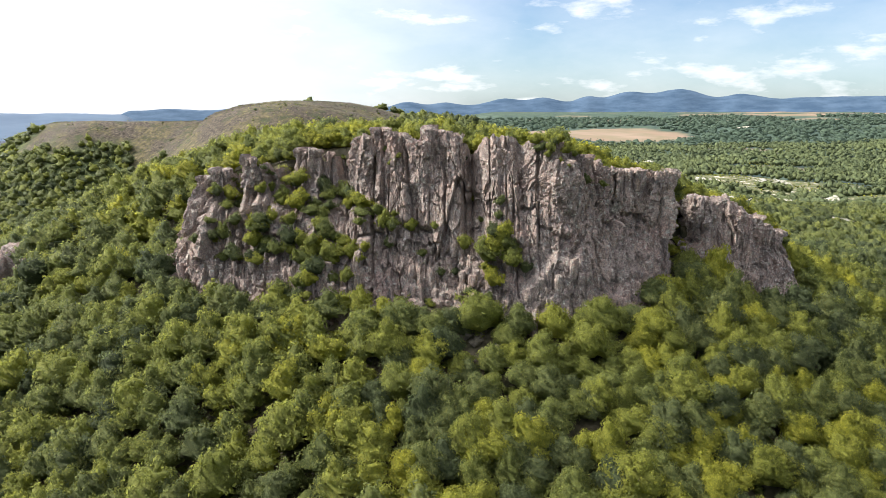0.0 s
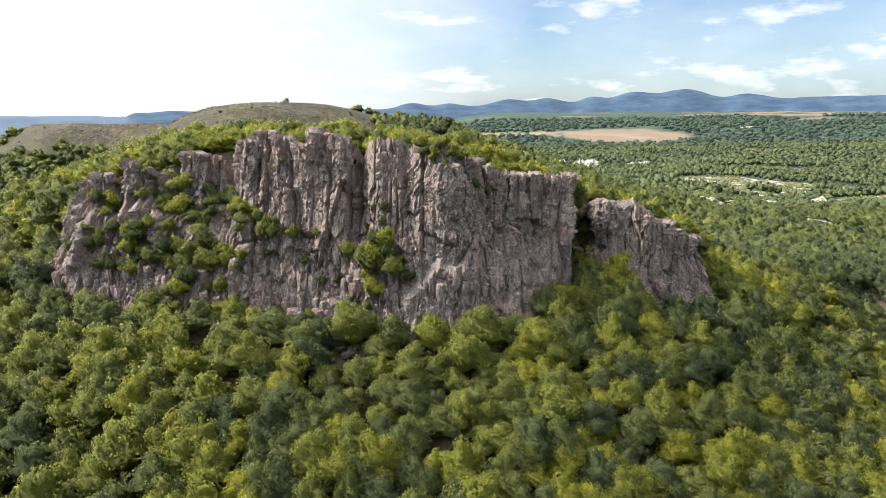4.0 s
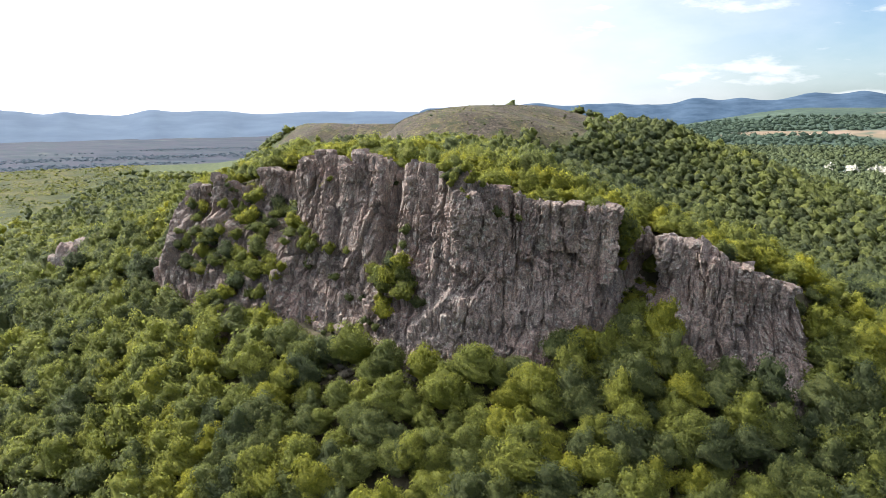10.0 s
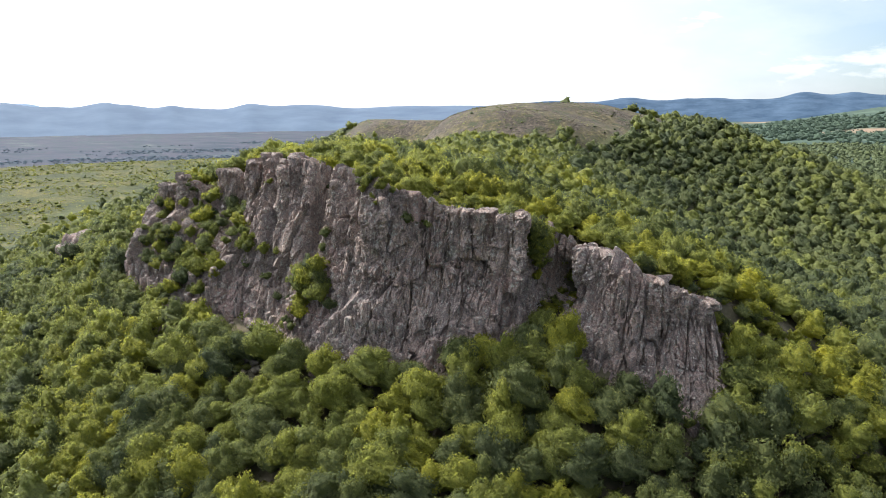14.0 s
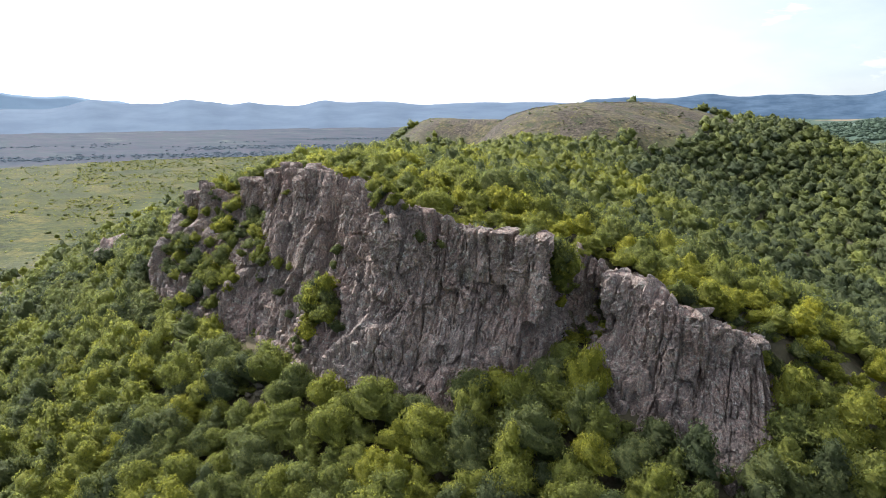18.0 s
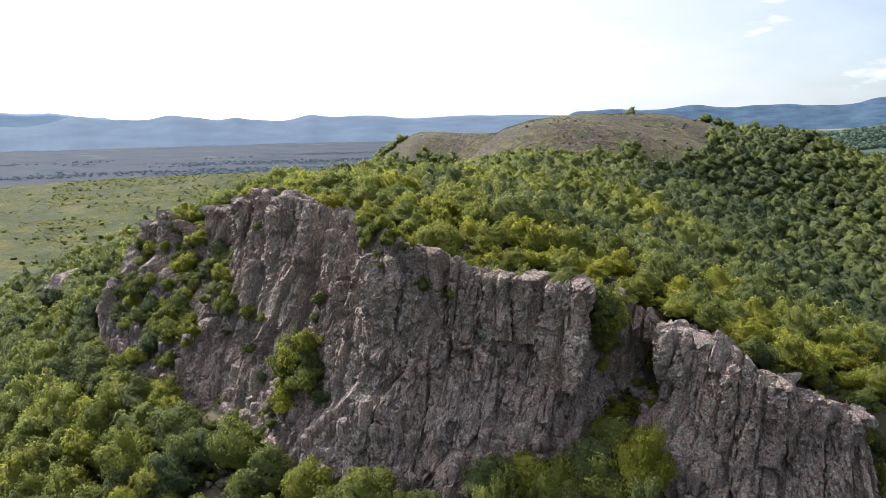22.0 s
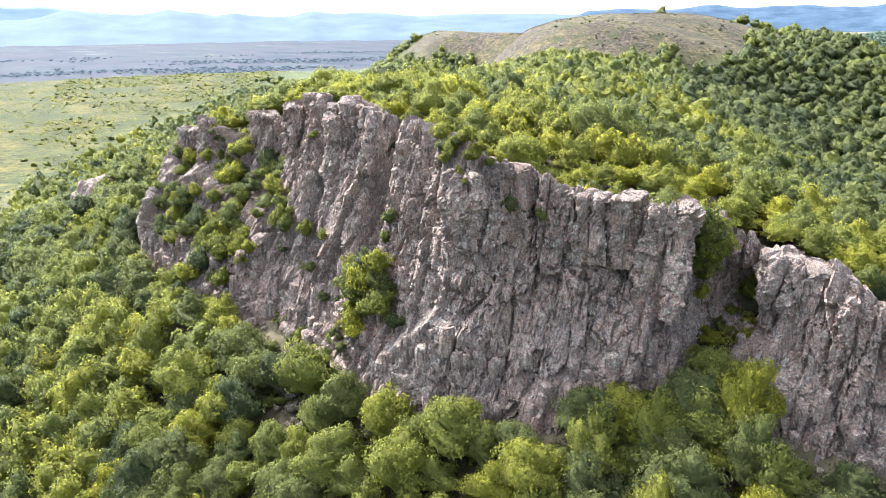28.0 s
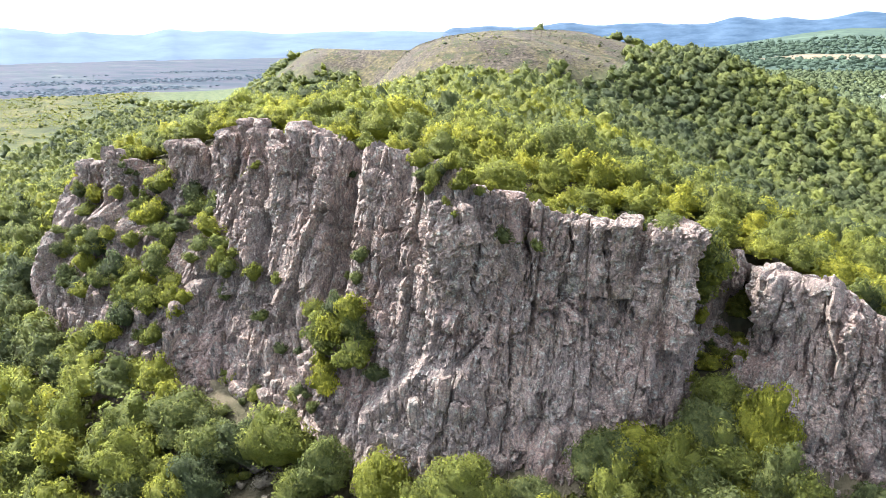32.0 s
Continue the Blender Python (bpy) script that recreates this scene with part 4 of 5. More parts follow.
def trunk_mesh(seed):
    """Tapered trunk with forking limbs for a crown of unit radius."""
    g = np.random.default_rng(seed)
    vs, fs, off = [], [], 0
    paths = [[(0, 0, -0.15), (0.02, 0.0, 0.3), (g.uniform(-0.08, 0.08), g.uniform(-0.08, 0.08), 0.62), (g.uniform(-0.15, 0.15), g.uniform(-0.15, 0.15), 1.2)]]
    for k in range(5):
        a = k * 1.26 + g.uniform(-0.4, 0.4)
        c, q = math.cos(a), math.sin(a)
        paths.append([(0.01, 0, 0.32 + 0.06 * k), (0.22 * c, 0.22 * q, 0.52 + 0.06 * k), (0.55 * c, 0.55 * q, 0.8 + g.uniform(0, 0.4))])
    for k, path in enumerate(paths):
        r0 = 0.075 if k == 0 else 0.038
        for j, p in enumerate(path):
            r = r0 * (1 - 0.8 * j / (len(path) - 1))
            ang = np.arange(6) * math.pi / 3
            vs += [(p[0] + r * math.cos(t), p[1] + r * math.sin(t), p[2]) for t in ang]
            if j:
                o = off + (j - 1) * 6
                fs += [(o + i, o + (i + 1) % 6, o + 6 + (i + 1) % 6, o + 6 + i) for i in range(6)]
        off += 6 * len(path)
    return mesh_of("trunk", vs, fs, BARK)


def size_of(n, lo=2.5, hi=5.2):
    rad = lo + (hi - lo) * rng.beta(1.6, 2.0, n)
    return rad, rad ** 0.8 * 1.3 * rng.uniform(1.05, 1.45, n)


SINGLE_CROWNS = [crown_arrays(k, 1650, 0.047, 36, 12, True) for k in range(8)]
NEAR_CROWNS = [crown_arrays(20 + k, 620, 0.066, 28, 10, True) for k in range(7)]
MID_CROWNS = [crown_arrays(30 + k, 200, 0.08, 20, 9, True, 0.6) for k in range(6)]
FAR_CROWNS = [crown_arrays(40 + k, 56, 0.085, 14, 7, True, 0.35) for k in range(5)]
SHRUB_CROWNS = [crown_arrays(60 + k, 380, 0.085, 5, 8, True) for k in range(5)]

# small clearings with dry brush: x, y, half width, half depth
RIM_OAKS = [(26.3, 160.5, 4.6), (29, 180.3, 5.8), (19, 178, 5.0), (53.5, 197, 4.8), (60, 200, 5.2), (65, 205, 4.2)]
CLEARINGS = [(6, 130, 6.5, 3.6), (19, 130, 4.5, 3.0), (-11, 122, 3.6, 2.8), (25.5, 110, 3.6, 2.8), (-107, 160, 7, 6)]
tx, ty = jittered(-420, 300, 72, 345, 4.3)
tz = ground_z(tx, ty)
keep = ~on_rock(tx, ty, 1.0 + 4.5 * step01(-20, -8, tx) * step01(34, 22, tx)) & (bare_at(tx, ty) < 0.5) & (plain_at(tx, ty) < rng.uniform(0.1, 0.6, tx.shape))
keep &= fbm(tx / 11, ty / 11, octaves=2, seed=71) < 0.80
for cx, cy, cw, ch in CLEARINGS:
    keep &= np.hypot((tx - cx) / cw, (ty - cy) / ch) > 1
for cx, cy, cr in RIM_OAKS:
    keep &= np.hypot(tx - cx, ty - cy) > 0.9 * cr
gap = ty - np.interp(tx, RIM_X, RIM_Y)
keep &= ~((gap > -3) & (gap < 7) & (tx > -60) & (tx < 87))
keep &= thinned(tx, ty)
tx, ty, tz = tx[keep], ty[keep], tz[keep]
trad, thigh = size_of(len(tx))
ttint = tints_at(tx, ty)
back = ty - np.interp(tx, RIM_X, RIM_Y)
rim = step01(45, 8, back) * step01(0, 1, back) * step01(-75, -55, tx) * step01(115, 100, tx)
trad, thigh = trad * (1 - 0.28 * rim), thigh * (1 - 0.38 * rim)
# leaf tint carries light: rim raised as sunlit, east slope behind lowered as shaded
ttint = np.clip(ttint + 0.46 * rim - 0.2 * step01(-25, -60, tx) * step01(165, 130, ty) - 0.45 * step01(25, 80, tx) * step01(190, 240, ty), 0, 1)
front = (ty < 160) & (tx > -75) & (tx < 120)
order = np.argsort(np.where(front, np.hypot((tx - 40) * 0.75, ty - 122), 1e9))
single = np.zeros(len(tx), bool)
single[order[:300]] = True
near = ~single & (ty > 96) & (ty < 200) & (tx > -85) & (tx < 120)
near &= (ty < 165) | (tx > -45)
mid = ~single & ~near & (ty > 84) & (ty < 235) & (tx > -140) & (tx < 160)
far = ~single & ~near & ~mid & (rng.uniform(0, 1, tx.shape) < 0.85)
for sel, name, label, var in ((near, "oak_wood", "dense green oak wood around the foot of the cliff", NEAR_CROWNS),
                              (mid, "ridge_wood", "oak wood on the ridge and flanks beside the cliff", MID_CROWNS),
                              (far, "hillside_wood", "oak wood on the slopes behind the cliff", FAR_CROWNS)):
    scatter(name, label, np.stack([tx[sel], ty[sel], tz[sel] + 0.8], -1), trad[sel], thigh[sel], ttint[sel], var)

DISTANT_CROWNS = [crown_arrays(50 + k, 18, 0.11, 11, 5, True, 0.4) for k in range(6)]
HILL_CROWNS = [crown_arrays(75 + k, 46, 0.085, 22, 7, True, 0.5) for k in range(7)]
BUSH_CROWNS = [crown_arrays(55 + k, 8, 0.18, 6, 4, True, 0.6) for k in range(4)]
SCRUB_CROWNS = [crown_arrays(155 + k, 5, 0.24, 3, 3, True, 0.7) for k in range(5)]


def broad_tints(x, y):
    t = fbm(x / 130, y / 130, octaves=3, seed=63) * 0.6 + rng.uniform(0, 1, x.shape) * 0.4
    return np.clip((t - 0.5) * 2.2 + 0.46, 0, 1)


for y0, y1, step, lo, hi, name in ((345, 580, 5.2, 3.0, 4.7, "hill_wood"), (580, 720, 6.6, 3.6, 6.0, "distant_wood"), (720, 1300, 9.6, 5.0, 7.6, "far_hill_wood")):
    fx, fy = jittered(-800, 900, y0, y1, step)
    keep = (bare_at(fx, fy) < 0.5) & (np.hypot((fx + 118) / 72, (fy - 518) / 78) > 1) & (plain_at(fx, fy) < rng.uniform(0.1, 0.5, fx.shape)) & (field_at(fx, fy) < 0.5) & (np.abs(fx - 50) < np.where(fx > 0, 0.80, 1.35) * fy) & (glade_at(fx, fy) < rng.uniform(0.2, 0.7, fx.shape)) & ((scar_at(fx, fy) < 0.5) | (rng.uniform(0, 1, fx.shape) < 0.10))
    keep &= (step > 6) | ((fx > -660) & (fx < 420) & (np.abs(fx - 30) < np.where(fx < 0, 1.4, 0.9) * fy))
    keep &= (fx > -260 - 1.05 * (fy - 200)) & ((fx > -140) | (fy < 640))
    keep &= thinned(fx, fy)
    fx, fy = fx[keep], fy[keep]
    rad = lo * 0.75 + (hi * 1.2 - lo * 0.75) * rng.beta(1.4, 1.9, fx.shape)
    high, tone = rad ** 0.7 * 1.9 * rng.uniform(0.85, 1.25, rad.shape), broad_tints(fx, fy)
    pts = np.stack([fx, fy, ground_z(fx, fy) - 0.18 * high], -1)
    west = (fx < 40) | (fy < 600) if step < 8 else fx < -1e6
    # tone drops eastward: shade of that flank, put into the leaf colour
    if west.any():
        scatter(name, "woodland on the near slopes of the hill, tinted darker on its shaded side", pts[west], rad[west], high[west], tone[west] * (0.72 - 0.26 * step01(-60, 30, fx[west])), HILL_CROWNS if step < 6 else DISTANT_CROWNS, LEAF_MASS)
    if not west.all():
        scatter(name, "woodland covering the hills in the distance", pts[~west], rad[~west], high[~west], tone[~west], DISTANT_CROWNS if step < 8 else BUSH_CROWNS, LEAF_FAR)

# the wood that goes on below the open slope
vx, vy = jittered(-160, 260, -90, 74, 5.6)
rad = rng.uniform(3.0, 4.8, vx.shape)
scatter("valley_floor_wood", "oak wood on the low ground before the cliff", np.stack([vx, vy, ground_z(vx, vy)], -1), rad, rad * 1.15, tints_at(vx, vy), BUSH_CROWNS)

# clumps of wood further out
wx, wy = jittered(-200, 1300, 1250, 1950, 14.0)
ok = (field_at(wx, wy) < 0.5) & (scar_at(wx, wy) < 0.5) & (glade_at(wx, wy) < rng.uniform(0.3, 1.3, wx.shape))
wx, wy = wx[ok], wy[ok]
rad = rng.uniform(6.5, 10, wx.shape)
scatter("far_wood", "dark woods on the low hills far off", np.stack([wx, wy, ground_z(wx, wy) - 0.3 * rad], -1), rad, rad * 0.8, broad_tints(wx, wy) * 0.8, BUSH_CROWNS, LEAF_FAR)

# woods and hedges of the valley floor, haze put into colour and glow
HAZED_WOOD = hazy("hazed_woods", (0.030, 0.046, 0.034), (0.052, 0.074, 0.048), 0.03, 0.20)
hx, hy = jittered(-900, 2000, 1900, 3300, 31.0)
haz = np.degrees(np.arctan2(-hx, hy))
ok = (field_at(hx, hy) < 0.5) & (np.hypot((haz + 14.2) / 5.6, (np.hypot(hx, hy) - 2450) / 360) > 1) & (haz < 18) & (haz > -38) & (fbm(hx / 260, hy / 160, octaves=3, seed=97) > 0.39) & (scar_at(hx, hy) < 0.5)
hx, hy = hx[ok], hy[ok]
rad = rng.uniform(13, 24, hx.shape)
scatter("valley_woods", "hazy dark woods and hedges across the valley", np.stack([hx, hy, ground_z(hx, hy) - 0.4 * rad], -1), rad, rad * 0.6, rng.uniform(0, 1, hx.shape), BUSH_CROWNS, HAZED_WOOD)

# the hedges' blue-grey is painted haze too
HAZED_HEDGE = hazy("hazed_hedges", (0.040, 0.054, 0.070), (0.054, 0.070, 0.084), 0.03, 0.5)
hx, hy = jittered(-2300, -420, 500, 2300, 20.0)
haz, dist = np.degrees(np.arctan2(-hx, hy)), np.hypot(hx, hy)
away, across = -0.766 * hx + 0.643 * hy, 0.643 * hx + 0.766 * hy
ok = (dist > 1060) & (dist < 2450) & (haz > 24) & (haz < 78) & (fbm(across / 420, away / 75, octaves=3, seed=98) > 0.62)
hx, hy = hx[ok], hy[ok]
rad = rng.uniform(11, 22, hx.shape)
scatter("valley_hedges", "hedges and copses across the valley, haze-blue put into their colour", np.stack([hx, hy, ground_z(hx, hy) - 2.5], -1), 0.7 * rad, rad * 0.2, rng.uniform(0, 1, hx.shape), SCRUB_CROWNS, HAZED_HEDGE)

# undergrowth between the oaks
ux, uy = jittered(-110, 135, 100, 190, 3.7)
ok = ~on_rock(ux, uy, -2.2) & ((uy < 162) | (ux < -58) | (ux > 80))
ux, uy = ux[ok], uy[ok]
rad = rng.uniform(0.9, 2.3, ux.shape)
scatter("undergrowth", "low green and dry bushes between the oaks", np.stack([ux, uy, ground_z(ux, uy) - 0.2], -1), rad, rad * 0.9, tints_at(ux, uy), [crown_arrays(90 + k, 80, 0.14, 4, 5, True) for k in range(4)])

# bushes dotted over the plain and the bare hill
def bushes(name, label, box, step, where, lo, hi, often, squat, darker, models):
    bx, by = jittered(*box, step)
    ok = (where(bx, by) > 0.5) & (rng.uniform(0, 1, bx.shape) < often * step01(0.30, 0.56, fbm(bx / 38, by / 38, octaves=3, seed=83)))
    ok &= thinned(bx, by)
    bx, by = bx[ok], by[ok]
    rad = lo + (hi - lo) * rng.beta(1.0, 2.6, bx.shape)
    scatter(name, label, np.stack([bx, by, ground_z(bx, by) - 0.4 * rad * squat], -1), rad, rad * squat, np.clip(tints_at(bx, by) + darker, 0, 1), models, LEAF_MASS)


bushes("plain_bushes", "low green scrub dotted over the open plain", (-950, -200, 60, 860), 3.8, plain_at, 0.8, 3.2, 1.0, 0.42, 0.40, SCRUB_CROWNS)
bushes("plain_trees", "dark round bushes standing singly on the open plain", (-950, -200, 60, 860), 13.0, plain_at, 2.0, 4.6, 0.7, 0.65, 0.0, BUSH_CROWNS)
bushes("glade_bushes", "scattered bushes in the open eroded glades", (120, 720, 420, 1280), 7.0, glade_at, 1.4, 3.6, 0.8, 0.6, 0.1, BUSH_CROWNS)
bushes("hill_bushes", "low dry bushes on the grassy hilltop", (-420, 0, 400, 800), 2.5, bare_at, 0.3, 1.0, 0.8, 0.4, -0.1, SCRUB_CROWNS)
bushes("hill_thickets", "dark thickets on the stony hillside", (-420, 0, 400, 800), 7.0, bare_at, 0.8, 2.4, 0.45, 0.5, -0.4, BUSH_CROWNS)
# stones strewn over the bare hillside
STONE = plain("hill_stone", [(0.35, (0.06, 0.048, 0.038)), (0.65, (0.15, 0.12, 0.095))], 1.5)
qx, qy = jittered(-260, -20, 400, 640, 3.0)
ok = (bare_at(qx, qy) > 0.5) & (fbm(qx / 22, qy / 22, octaves=3, seed=87) > 0.50)
qx, qy = qx[ok], qy[ok]
rad = 0.35 + 1.0 * rng.beta(1.2, 3.0, qx.shape)
STONES = [crown_arrays(170 + k, 6, 0.3, 3, 3, True, 0.4) for k in range(4)]
stones = scatter("scree", "brown stones strewn over the bare hillside", np.stack([qx, qy, ground_z(qx, qy) - 0.5 * rad], -1), rad, rad * 0.8, rng.uniform(0, 1, qx.shape), STONES, STONE)
tagged(stones, "brown stones strewn over the bare hillside", "stones", kind="stuff")

# the clump on the saddle
for k in range(9):
    q = rng.uniform(2.5, 4.5)
    x, y = -338 + rng.normal() * 9, 716 + rng.normal() * 6
    ob = tagged(new("oak_tree"), "lone dark tree on the bare saddle", "tree", "trees on the saddle")
    v, f, nn = SINGLE_CROWNS[k % 8]
    child("trunk", trunk_mesh(20), ob)
    child("crown", mesh_of("crown", v, f, LEAF, True, nn), ob)
    ob.matrix_basis = Matrix.LocRotScale((x, y, float(ground_z(x, y)) - 0.25 * q), Euler((0, 0, k)), (q, q, q * 1.2))

# bright shrubs just behind the rim
sx, sy = jittered(-64, 100, 150, 196, 2.6)
behind = sy - np.interp(sx, RIM_X, RIM_Y)
ok = (behind > 0.3) & (behind < 15) & (rng.uniform(0, 1, sx.shape) < 0.75)
sx, sy = sx[ok], sy[ok]
rad = rng.uniform(0.8, 2.2, sx.shape)
scatter("rim_shrubs", "yellow-green shrubs and young oaks along the cliff top", np.stack([sx, sy, ground_z(sx, sy)], -1), rad, rad * 1.1,
        rng.uniform(0.6, 1.0, sx.shape), SHRUB_CROWNS)

# single oaks at the foot of the cliff
trunks = [trunk_mesh(k) for k in range(4)]
crowns = [mesh_of("crown", v, f, LEAF, True, nn) for v, f, nn in SINGLE_CROWNS]
models = []
for k in range(8):
    tree = tagged(new("oak_tree"), "broad green oak with a dense rounded crown", "tree", "oaks below the cliff")
    child("trunk", trunks[k % 4], tree)
    child("crown", crowns[k], tree)
    models.append(tree)
for k, i in enumerate(np.nonzero(single)[0]):
    m = Matrix.LocRotScale((tx[i], ty[i], tz[i]), Euler((0, 0, rng.uniform(0, 6.28))), (trad[i] * rng.uniform(0.8, 1.2), trad[i] * rng.uniform(0.8, 1.2), thigh[i]))
    if k < 8:
        models[k].matrix_basis = m
    else:
        copy_thing(models[k % 8], m.copy()).matrix_basis = m

for k, (x, y, q) in enumerate(RIM_OAKS):
    tree = tagged(new("oak_tree"), "large round oak on the ridge behind the cliff top", "tree", "oaks on the ridge")
    child("trunk", trunks[k % 4], tree)
    child("crown", crowns[(k + 3) % 8], tree)
    tree.matrix_basis = Matrix.LocRotScale((x, y, float(ground_z(x, y)) - 0.3), Euler((0, 0, 1.7 * k)), (q, q, q * 1.05))

for k, (x, y, q, tall) in enumerate(((62.2, 156.0, 4.2, 8.6), (64.5, 151.0, 3.5, 6.8))):
    tree = tagged(new("oak_tree"), "tall bright green tree in the mouth of the gully", "tree", "trees in the gully")
    child("trunk", trunks[(k + 1) % 4], tree)
    child("crown", crowns[(k + 5) % 8], tree)
    tree.matrix_basis = Matrix.LocRotScale((x, y, float(ground_z(x, y)) - 0.2), Euler((0, 0, 2.1 * k)), (q, q, tall))

# shrubs rooted in the ledges: x, height, size, how many
LEDGES = [(-50, 28, 1.4, 3), (-46, 29, 1.7, 4), (-37, 31, 1.6, 3), (-31, 29, 2.2, 5), (-26, 28, 2.3, 5), (-20, 27, 1.9, 5), (-15, 24, 1.6, 4), (-38, 20, 1.7, 5), (-33, 21, 1.8, 6), (-27, 19, 2.1, 6),
          (-22, 17, 1.6, 4), (-44, 17, 1.5, 4), (-30, 12, 1.6, 4), (-8, 24, 1.2, 3), (12, 19, 2.4, 5), (13.5, 15.5, 2.2, 4), (9, 14, 1.2, 3), (-42, 23, 1.8, 5), (-35, 25, 1.7, 4), (-24, 22, 1.8, 5), (-17, 19, 1.3, 4), (-48, 21, 1.5, 4), (-30, 16, 1.7, 5), (2, 11, 1.1, 3), (13, 27, 1.0, 2), (-13, 38, 1.2, 3), (-20, 38, 1.0, 2), (3, 40, 0.9, 2),
          (-48, 35, 1.2, 4), (-40, 37, 1.0, 3), (22, 41, 1.2, 6), (26, 41, 1.1, 6), (34, 35, 1.1, 3), (52, 31, 1.9, 5), (54, 29, 2.3, 5), (70, 24, 1.0, 3), (72, 15, 0.9, 3), (80, 12, 0.9, 3)]
shrub_meshes = [mesh_of("foliage", v, f, LEAF, True, nn) for v, f, nn in [crown_arrays(80 + k, 620, 0.07, 12, 8, True) for k in range(5)]]
stem = trunk_mesh(9)
shrub_models = []


def shrub_at(p, r, label, group):
    m = Matrix.LocRotScale(p, Euler((0, 0, rng.uniform(0, 6.28))), (r * rng.uniform(0.8, 1.15), r * rng.uniform(0.8, 1.15), r * rng.uniform(0.9, 1.7)))
    k = int(rng.integers(0, 5))
    ob = tagged(new("shrub"), label, "shrub", group)
    child("stem", stem, ob)
    child("foliage", shrub_meshes[k], ob)
    ob.matrix_basis = m


face_pts = FACE_MAIN.reshape(-1, 3)
for lx, lz, r, n in LEDGES:
    for k in range(int(1.5 * n)):
        qx, qz = lx + rng.normal() * 2.4, lz + rng.normal() * 1.8
        i = np.argmin((face_pts[:, 0] - qx) ** 2 + (face_pts[:, 2] - qz) ** 2)
        p = face_pts[i]
        q = r * rng.uniform(0.7, 1.4)
        shrub_at((p[0], p[1] - 0.35 * q, p[2] - 0.40 * q), q, "green shrub rooted in a ledge of the rock face", "shrubs on the cliff")
for gx_, gy_, r in ((66.5, 153.5, 3.0), (60, 150, 2.6), (68.5, 151.5, 2.6)):
    shrub_at((gx_, gy_, float(ground_z(gx_, gy_)) - 0.2), r, "tall bright green bush in the mouth of the gully", "bushes in the gully")

for hx_, hy_, hz_, r in ((54.4, 163.6, 26.6, 3.0), (53.2, 164.6, 29.0, 2.3)):
    shrub_at((hx_, hy_, hz_), r, "leafy green tree leaning out of the gully wall", "trees on the gully wall")

# low scrub on the flat tops of the towers
for x0, x1, n in ((14, 31, 26), (-46, -33, 10), (31, 50, 24), (62, 92, 30)):
    for k in range(n):
        x = rng.uniform(x0, x1)
        y = float(np.interp(x, RIM_X, RIM_Y)) + rng.uniform(2.6, 7.0)
        shrub_at((x, y, float(ground_z(x, y)) - 0.1), rng.uniform(1.5, 2.7), "yellow-green scrub on the flat top of the rock", "scrub on the cliff top")

# boulders fallen at the foot
lumps = [rock_lump("boulder", 400 + k, 1.0) for k in range(5)]
for k in range(60):
    x = rng.uniform(-60, 52)
    y = np.interp(x, [p[0] for p in MAIN_B[1:-1]], [p[1] for p in MAIN_B[1:-1]]) - rng.uniform(-0.5, 3.0)
    q = rng.uniform(0.4, 1.4)
    ob = tagged(new("boulder", lumps[k % 5]), "angular grey boulder lying at the cliff foot", "boulder", "boulders below the cliff")
    ob.matrix_basis = Matrix.LocRotScale((x, y, float(ground_z(x, y)) + 0.25 * q), Euler((rng.uniform(-0.3, 0.3), rng.uniform(-0.3, 0.3), rng.uniform(0, 6.28))), (q, q, q))
# the low outcrop beyond the left end
out = tagged(new("rock_outcrop"), "dark low rock outcrop among the trees", "rock")
for k, (x, y, q) in enumerate(((-109, 165, 3.9), (-104, 167, 3.3), (-113, 164, 2.9), (-101, 165, 2.3))):
    lump = child("rock", rock_lump("rock", 500 + k, q), out)
    lump.location, lump.scale = (x, y, float(ground_z(x, y)) + 0.75 * q), (1, 1, 1.6)

# pale chalky banks on the far right slopes: x, y, width, depth
CHALK = plain("chalk_bank", [(0.40, (0.10, 0.11, 0.055)), (0.46, (0.25, 0.235, 0.18)), (0.54, (0.33, 0.31, 0.26)), (0.66, (0.43, 0.41, 0.36))], 0.3, 0.9, 1.0)
for k, (x, y, w, rise) in enumerate(SCARS):
    h = 2.5 * rise
    nu, nv = int(w / 1.1), 26
    a, b = np.meshgrid(np.linspace(-0.5, 0.5, nu), np.linspace(0, 1, nv), indexing="ij")
    px = x + a * w
    py = y + (b - 0.5) * h + (fbm(a * w / 22, b * 0, octaves=3, seed=700 + k) - 0.5) * 1.0 * h
    gully = np.abs(fbm(a * w / 9, b * 0.7, octaves=3, seed=740 + k) - 0.5) * 2
    pz = ground_z(px, py) + 1.0 + (0.24 * h * step01(0.1, 0.85, b) - 0.1 * h * step01(0.85, 1, b)) * (0.6 + 0.9 * gully) + (fbm(a * w / 3, b * 6, octaves=3, seed=760 + k) - 0.5) * 0.8
    rag = fbm(a * w / 9, b * 3.5, octaves=5, seed=780 + k) - 0.30 * (2 * a) ** 4 - 0.20 * (2 * b - 1) ** 2
    part_of = rag > 0.40
    faces = grid_faces(nu, nv)
    tagged(new("chalk_bank", mesh_of("chalk_bank", np.stack([px, py, pz], -1).reshape(-1, 3), faces[part_of.ravel()[faces].all(1)], CHALK, smooth=False)),
           "bare whitish eroded bank among distant woods", "bank", "eroded banks")

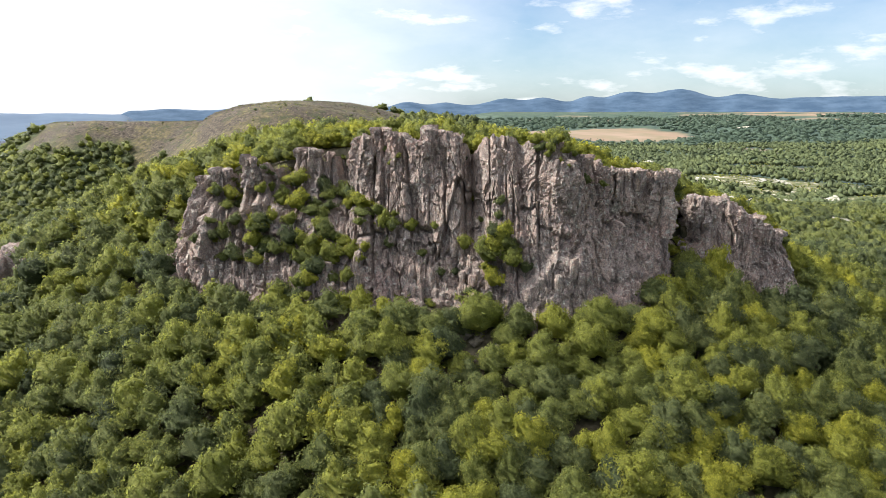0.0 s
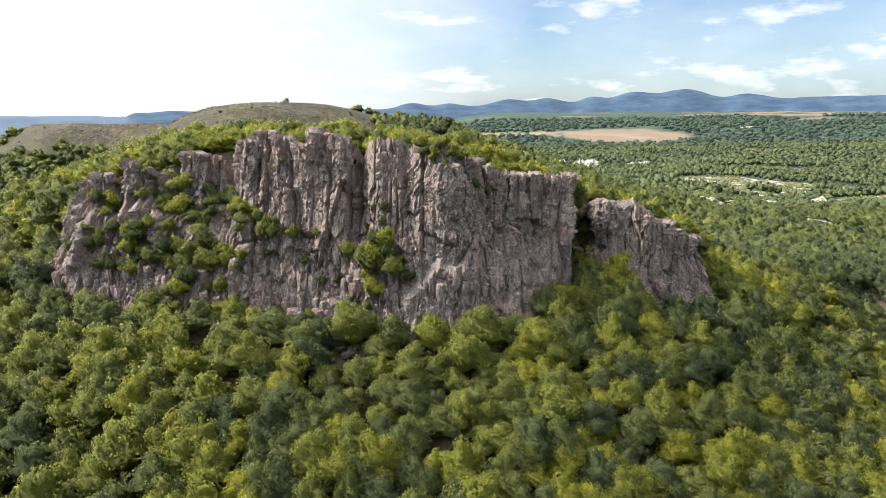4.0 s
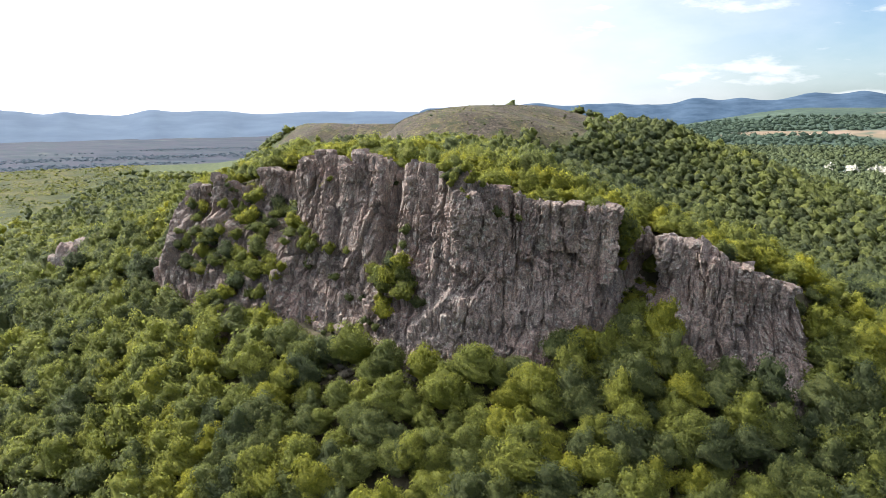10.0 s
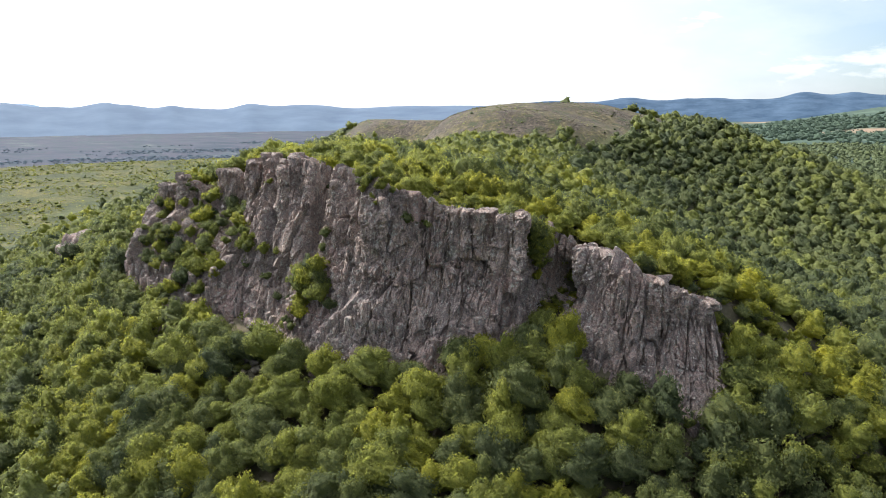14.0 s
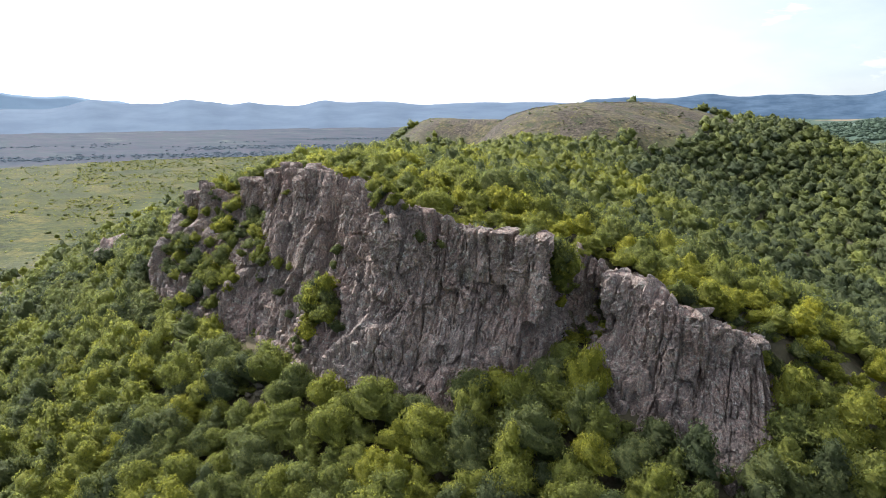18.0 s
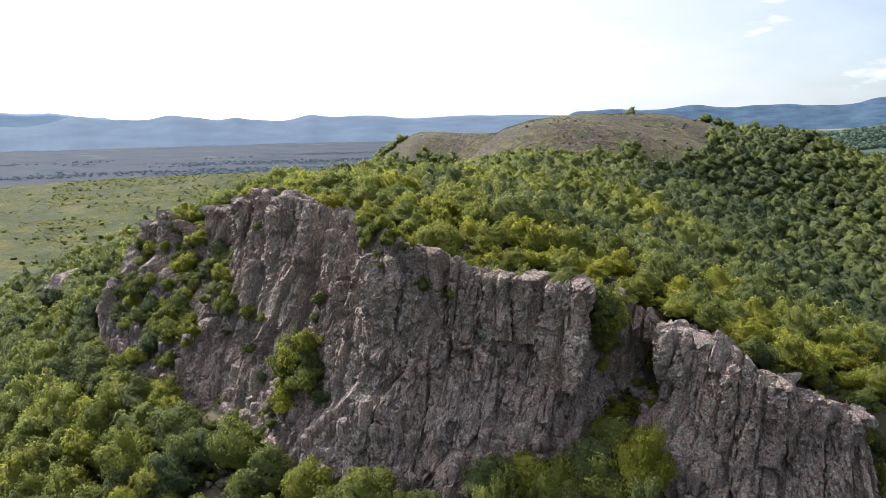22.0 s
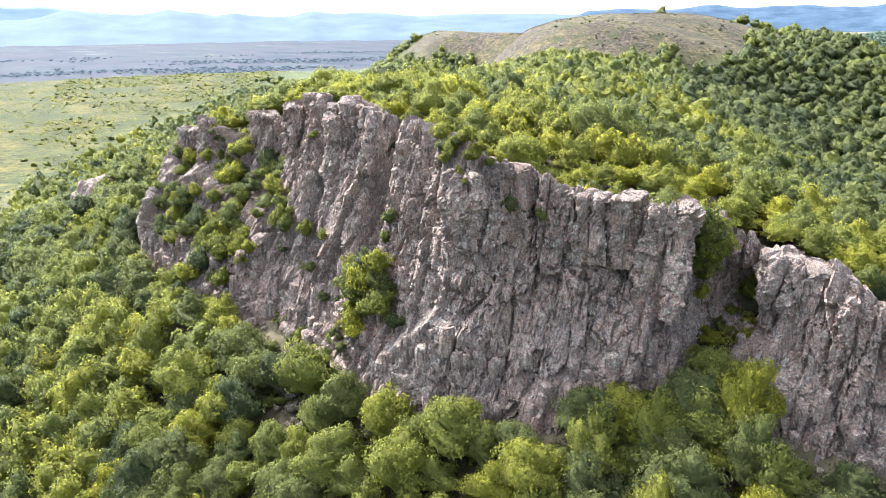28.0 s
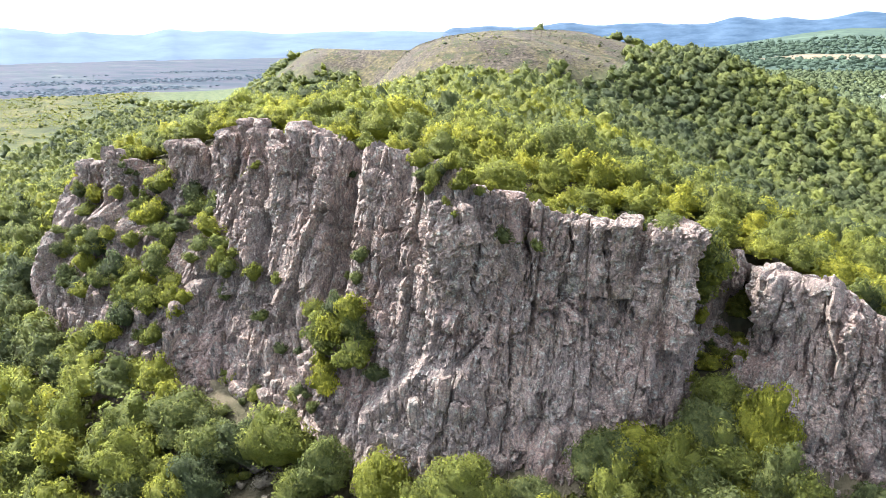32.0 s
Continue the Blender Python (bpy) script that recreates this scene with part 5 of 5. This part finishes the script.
# angular blocks broken out of the lower face and the ledges
blocks = []
for k in range(6):
    nu, nv = 13, 9
    a, b = np.meshgrid(np.linspace(0, 2 * math.pi, nu), np.linspace(0.02, math.pi - 0.02, nv), indexing="ij")
    n = np.stack([np.sin(b) * np.cos(a), np.sin(b) * np.sin(a), np.cos(b)], -1)
    p = n * np.sum(np.abs(n) ** 7, -1, keepdims=True) ** (-1 / 7)
    f = fbm(n[..., 0] * 1.3 + 3 * k, n[..., 1] * 1.3, n[..., 2] * 1.3, octaves=2, seed=900 + k)
    p = p * (0.75 + 0.5 * f)[..., None] * np.array([0.7, 0.7, 1.3])
    blocks.append(mesh_of("rock_block", p.reshape(-1, 3), grid_faces(nu, nv)[:, ::-1], ROCK, smooth=False))
for face, count, lo, hi in ((FACE_MAIN, 210, 0.12, 0.42), (FACE_SIDE, 50, 0.12, 0.5)):
    n_u, n_v = face.shape[:2]
    for k in range(count):
        p = face[int(rng.uniform(0.08, 0.92) * n_u), int(rng.uniform(lo, hi) ** 1.2 * n_v)]
        q = rng.uniform(0.45, 1.25)
        ob = child("rock_block", blocks[int(rng.integers(0, 6))], CLIFF)
        ob.matrix_basis = Matrix.LocRotScale((p[0], p[1] - 0.15 * q, p[2]), Euler((rng.uniform(-0.2, 0.2), rng.uniform(-0.2, 0.2), rng.uniform(0, 6.28))), (q, q, q * rng.uniform(0.7, 1.5)))

# grey dry brush in the clearing below the middle of the wall
DRY = plain("dry_twigs", [(0.35, (0.10, 0.085, 0.062)), (0.65, (0.19, 0.165, 0.125))], 3.0)
dry_meshes = [mesh_of("foliage", v, f, DRY, True, nn) for v, f, nn in [crown_arrays(200 + k, 260, 0.05, 5, 5) for k in range(3)]]
for k in range(64):
    cx, cy, cw, ch = CLEARINGS[(0, 0, 1, 0, 2, 1, 3)[k % 7]]
    x, y, q = cx + rng.normal() * 0.75 * cw, cy + rng.normal() * 0.75 * ch, rng.uniform(0.7, 1.7)
    ob = tagged(new("dry_shrub"), "leafless grey-brown shrub in the clearing", "shrub", "dry shrubs below the cliff")
    child("stem", stem, ob)
    child("foliage", dry_meshes[k % 3], ob)
    ob.matrix_basis = Matrix.LocRotScale((x, y, float(ground_z(x, y)) - 0.1), Euler((0, 0, k)), (q, q, q))
